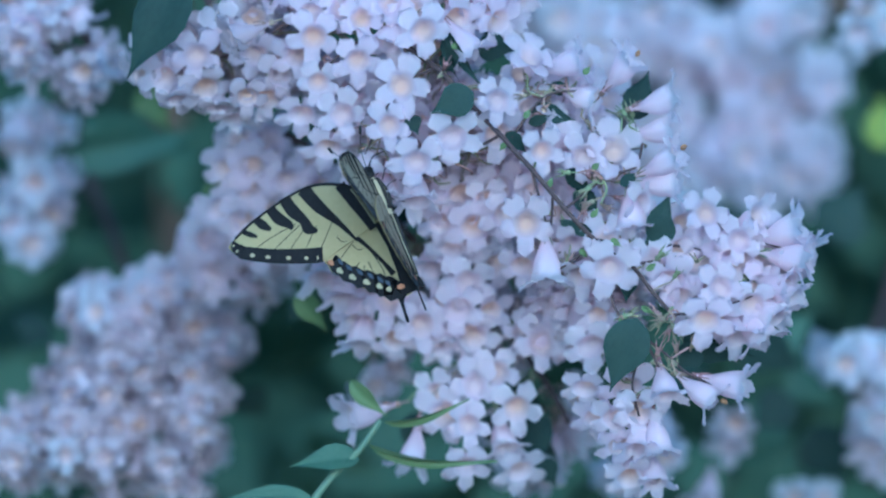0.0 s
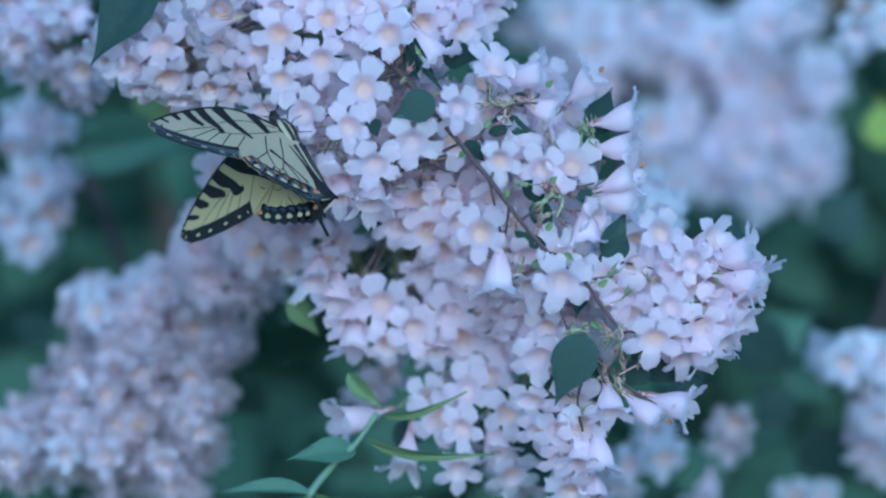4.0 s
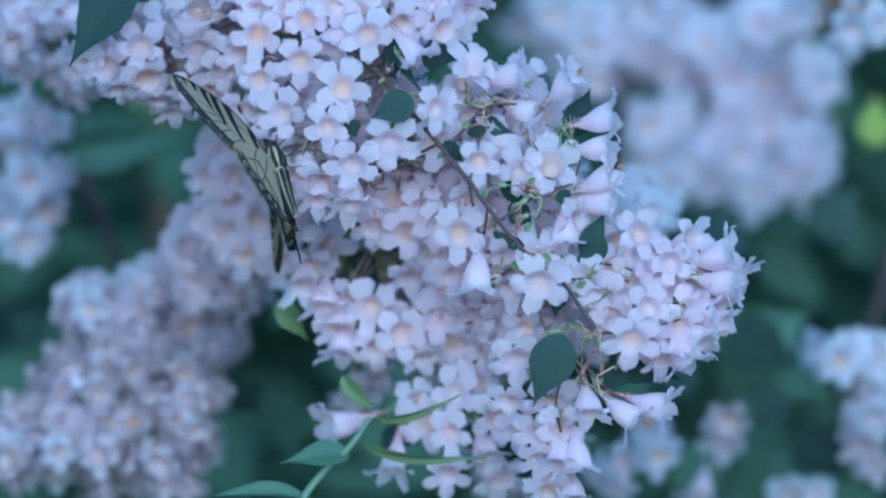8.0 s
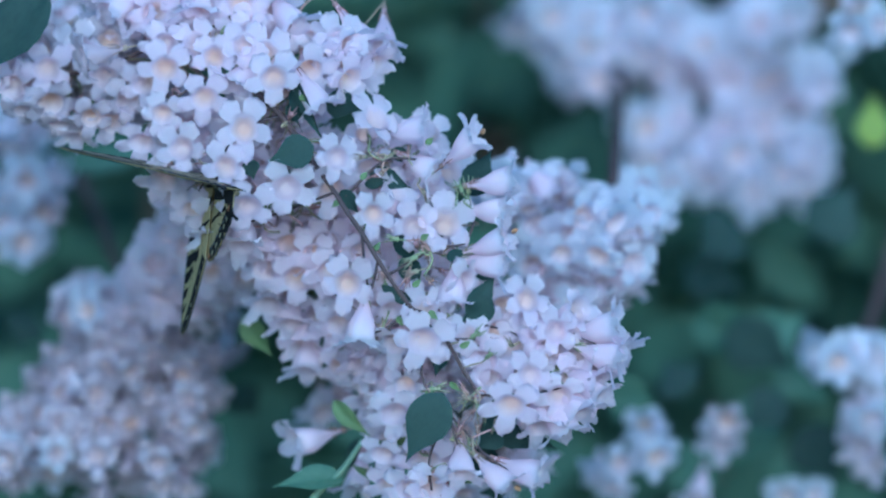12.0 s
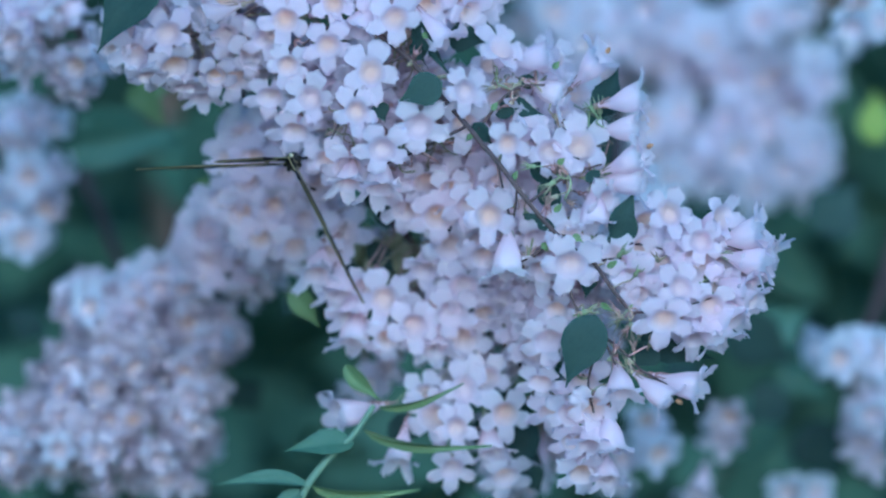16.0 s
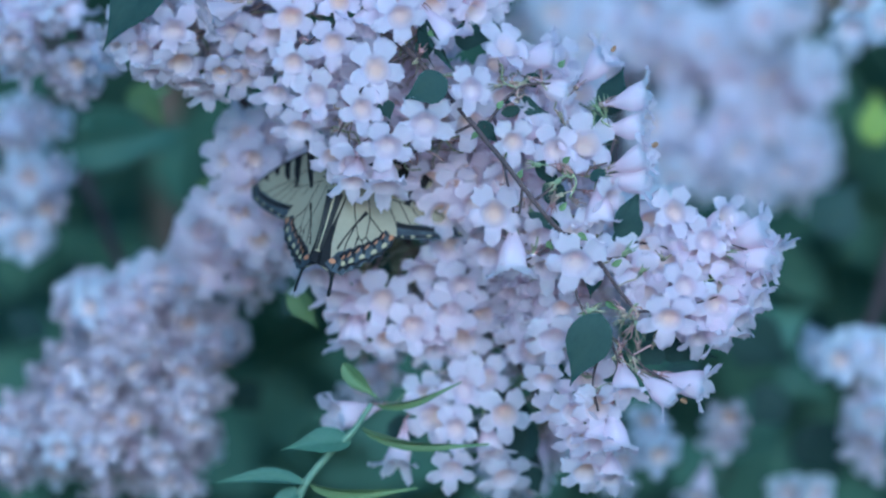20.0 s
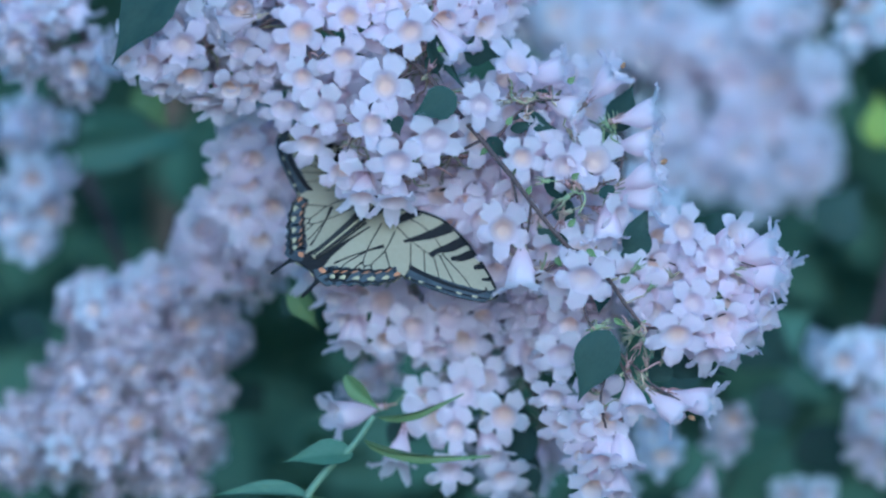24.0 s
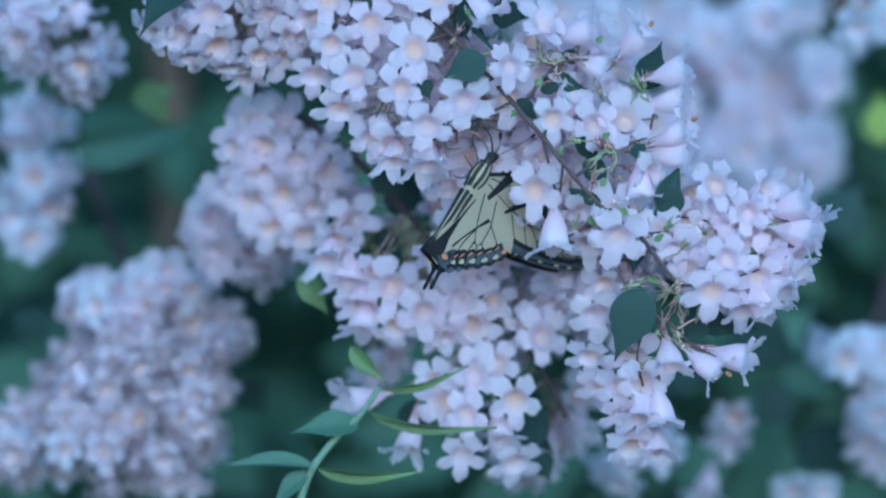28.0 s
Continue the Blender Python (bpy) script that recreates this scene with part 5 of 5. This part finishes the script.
    walk(SHOOT, [(0, pose(-0.0474, 0.030, 1.1536, 0, 0.00, 0)), (0.5, pose(-0.0471, 0.030, 1.1540, 0, 0.00, 0)),
        (1, pose(-0.0466, 0.030, 1.1543, 0, 0.00, 0)), (1.5, pose(-0.0465, 0.030, 1.1543, 0, 0.00, 0)), (2, pose(-0.0460, 0.030, 1.1548, 0, 0.00, 0)),
        (2.5, pose(-0.0469, 0.030, 1.1553, 0, 0.00, 0)), (3, pose(-0.0480, 0.030, 1.1556, 0, 0.00, 0)), (3.5, pose(-0.0481, 0.030, 1.1558, 0, 0.00, 0)),
        (5.5, pose(-0.0481, 0.030, 1.1558, 0, 0.00, 0)), (6, pose(-0.0481, 0.030, 1.1555, 0, 0.00, 0)), (6.5, pose(-0.0482, 0.030, 1.1553, 0, 0.00, 0)),
        (7, pose(-0.0478, 0.030, 1.1551, 0, 0.00, 0)), (7.5, pose(-0.0483, 0.030, 1.1546, 0, 0.00, 0)), (8, pose(-0.0484, 0.030, 1.1541, 0, 0.00, 0)),
        (8.5, pose(-0.0484, 0.030, 1.1540, 0, 0.00, 0)), (9, pose(-0.0482, 0.030, 1.1539, 0, 0.00, 0)), (9.5, pose(-0.0481, 0.030, 1.1539, 0, 0.00, 0)),
        (10, pose(-0.0477, 0.030, 1.1537, 0, 0.00, 0)), (10.5, pose(-0.0471, 0.030, 1.1525, 0, 0.00, 0)), (11, pose(-0.0489, 0.030, 1.1483, 0, 0.00, 0)),
        (11.5, pose(-0.0503, 0.030, 1.1470, 0, 0.00, 0)), (12, pose(-0.0502, 0.030, 1.1467, 0, 0.00, 0)),
        (12.5, pose(-0.0498, 0.030, 1.1490, 0, 0.00, 0)), (14.5, pose(-0.0462, 0.030, 1.1553, 0, 0.00, 0)),
        (15, pose(-0.0467, 0.030, 1.1559, 0, 0.00, 0)), (15.5, pose(-0.0465, 0.030, 1.1563, 0, 0.00, 0)), (16, pose(-0.0472, 0.030, 1.1568, 0, 0.00, 0)),
        (16.5, pose(-0.0477, 0.030, 1.1577, 0, 0.00, 0)), (17, pose(-0.0474, 0.030, 1.1575, 0, 0.00, 0)),
        (17.5, pose(-0.0480, 0.030, 1.1579, 0, 0.00, 0)), (18, pose(-0.0474, 0.030, 1.1576, 0, 0.00, 0)),
        (18.5, pose(-0.0476, 0.030, 1.1576, 0, 0.00, 0)), (19, pose(-0.0474, 0.030, 1.1576, 0, 0.00, 0)),
        (19.5, pose(-0.0479, 0.030, 1.1576, 0, 0.00, 0)), (20, pose(-0.0480, 0.030, 1.1576, 0, 0.00, 0)),
        (20.5, pose(-0.0480, 0.030, 1.1573, 0, 0.00, 0)), (21, pose(-0.0481, 0.030, 1.1572, 0, 0.00, 0)),
        (21.5, pose(-0.0480, 0.030, 1.1572, 0, 0.00, 0)), (23.5, pose(-0.0481, 0.030, 1.1553, 0, 0.00, 0)),
        (24, pose(-0.0484, 0.030, 1.1544, 0, 0.00, 0)), (24.5, pose(-0.0483, 0.030, 1.1535, 0, 0.00, 0)), (25, pose(-0.0486, 0.030, 1.1524, 0, 0.00, 0)),
        (25.5, pose(-0.0480, 0.030, 1.1515, 0, 0.00, 0)), (26, pose(-0.0481, 0.030, 1.1508, 0, 0.00, 0)),
        (26.5, pose(-0.0461, 0.030, 1.1565, 0, 0.00, 0)), (27, pose(-0.0457, 0.030, 1.1595, 0, 0.00, 0)),
        (27.5, pose(-0.0459, 0.030, 1.1614, 0, 0.00, 0)), (28, pose(-0.0472, 0.030, 1.1628, 0, 0.00, 0))])
    walk(FLY, [(0, pose(-0.0173, 0.000, 1.2607, -114.8, -65.2, 154.0)), (0.5, pose(-0.0314, -0.001, 1.2632, -136.4, -59.1, 171.3)),
        (1, pose(-0.0385, -0.001, 1.2769, -122.4, -56.3, 156.7)), (1.5, pose(-0.0307, -0.002, 1.2767, -157.6, -64.5, 171.6)),
        (2, pose(-0.0492, -0.003, 1.2811, -124.9, -61.1, 140.2)), (2.5, pose(-0.0354, -0.003, 1.2826, -115.1, -51.1, 137.6)),
        (3, pose(-0.0421, -0.004, 1.2852, -135.3, -42.2, 126.1)), (3.5, pose(-0.0472, -0.004, 1.2834, -119.8, -41.3, 122.2)),
        (5.5, pose(-0.0405, -0.002, 1.2811, -104.1, -49.6, 136.1)), (6, pose(-0.0491, -0.001, 1.2846, -166.2, -40.7, 159.9)),
        (6.5, pose(-0.0416, -0.001, 1.2839, -123.9, -59.9, 121.5)), (7, pose(-0.0525, -0.000, 1.2816, -136.8, -45.5, 146.8)),
        (7.5, pose(-0.0450, 0.000, 1.2809, -144.8, -34.5, 121.1)), (8, pose(-0.0496, 0.000, 1.2733, -129.7, -41.7, 104.9)),
        (8.5, pose(-0.0442, 0.001, 1.2779, -146.2, -26.9, 118.2)), (9, pose(-0.0399, 0.001, 1.2810, -148.4, -23.6, 121.7)),
        (9.5, pose(-0.0395, 0.002, 1.2803, -138.8, -20.8, 150.4)), (10, pose(-0.0435, 0.002, 1.2763, -133.7, -26.0, 131.0)),
        (10.5, pose(-0.0480, 0.003, 1.2760, -134.3, -33.1, 143.4)), (11, pose(-0.0527, 0.003, 1.2666, -93.6, -17.2, 98.9)),
        (11.5, pose(-0.0624, 0.004, 1.2717, -112.8, -11.0, 75.9)), (12, pose(-0.0687, 0.004, 1.2702, -82.8, -7.4, 104.5)),
        (12.5, pose(-0.0793, 0.005, 1.2627, -141.8, -25.9, 133.7)), (14.5, pose(-0.0400, 0.011, 1.2809, -170.0, -41.1, 115.3)),
        (15, pose(-0.0390, 0.012, 1.2782, -165.1, -40.9, 95.5)), (16, pose(-0.0461, 0.013, 1.2770, -150.0, 1.2, 87.8)),
        (16.5, pose(-0.0448, 0.013, 1.2743, -152.2, -36.2, 86.3)), (17, pose(-0.0470, 0.014, 1.2700, -145.2, -38.5, 93.6)),
        (17.5, pose(-0.0354, 0.014, 1.2708, -166.6, -51.9, 100.1)), (18, pose(-0.0396, 0.014, 1.2846, 142.9, -5.9, 92.4)),
        (18.5, pose(-0.0375, 0.015, 1.2682, -174.5, -34.9, 69.3)), (19, pose(-0.0377, 0.015, 1.2656, 165.7, -31.8, 69.0)),
        (19.5, pose(-0.0352, 0.016, 1.2632, 168.0, -48.3, 61.3)), (20, pose(-0.0327, 0.016, 1.2669, -168.7, -63.7, 55.3)),
        (20.5, pose(-0.0329, 0.011, 1.2679, -152.0, -70.4, 49.8)), (21, pose(-0.0252, 0.005, 1.2694, -145.5, -85.2, 32.2)),
        (21.5, pose(-0.0321, 0.009, 1.2630, -160.9, -59.9, 36.2)), (23.5, pose(-0.0359, 0.019, 1.2644, -127.0, -48.4, 20.0)),
        (24, pose(-0.0254, 0.019, 1.2592, -144.3, -36.8, 27.7)), (24.5, pose(-0.0316, 0.020, 1.2619, -117.7, -42.4, 21.8)),
        (25, pose(-0.0233, 0.020, 1.2663, -140.9, -38.1, 33.6)), (26, pose(0.0049, 0.003, 1.2568, -115.8, -59.2, -17.6)),
        (26.5, pose(0.0103, 0.003, 1.2699, 158.2, -57.2, 57.9)), (27, pose(0.0078, 0.003, 1.2674, -173.0, -45.2, 32.3)),
        (27.5, pose(0.0133, 0.003, 1.2690, 173.9, -63.4, 45.5)), (28, pose(0.0075, 0.003, 1.2665, 179.1, -51.3, 39.1))])
    left = [(0, 44), (0.5, 86), (1, 19), (1.5, 45), (2, 29), (2.5, 26), (3, 35), (3.5, 34), (5.5, 75), (6, 26), (6.5, 37), (7, 25), (7.5, 14), (8, 29),
        (8.5, 27), (9, 26), (9.5, 14), (10, 25), (10.5, 29), (11, 59), (11.5, 49), (12, -0), (12.5, 19), (14.5, 48), (15, 53), (16, 33), (16.5, 46),
        (17, 29), (17.5, 35), (18, 87), (18.5, 31), (19, 38), (19.5, 22), (20, 51), (20.5, 48), (21, 59), (21.5, 38), (23.5, 36), (24, 14), (24.5, 29),
        (25, 32), (26, 84), (26.5, 85), (27, 80), (27.5, 83), (28, 88)]
    right = [(0, 50), (0.5, 84), (1, 26), (1.5, 46), (2, 45), (2.5, 60), (3, 52), (3.5, 64), (5.5, 76), (6, 15), (6.5, 49), (7, 52), (7.5, 31), (8, 9),
        (8.5, 24), (9, 22), (9.5, 34), (10, 26), (10.5, 26), (11, 67), (11.5, 53), (12, 87), (12.5, 19), (14.5, 58), (15, 51), (16, 32), (16.5, 31),
        (17, 17), (17.5, 14), (18, -25), (18.5, 28), (19, 4), (19.5, 6), (20, 31), (20.5, 51), (21, 39), (21.5, 39), (23.5, 46), (24, 1), (24.5, 32),
        (25, 14), (26, 84), (26.5, 84), (27, 81), (27.5, 83), (28, 86)]
    for wing, beats, s, height in ((WINGS[0], left, 1, 0.0022), (WINGS[1], left, 1, 0.0011), (WINGS[2], right, -1, 0.0022), (WINGS[3], right, -1, 0.0011)):
        walk(wing, [(t, pose(0, 0.0015 * s, height, s * a, 0, 0)) for t, a in beats])


motions()
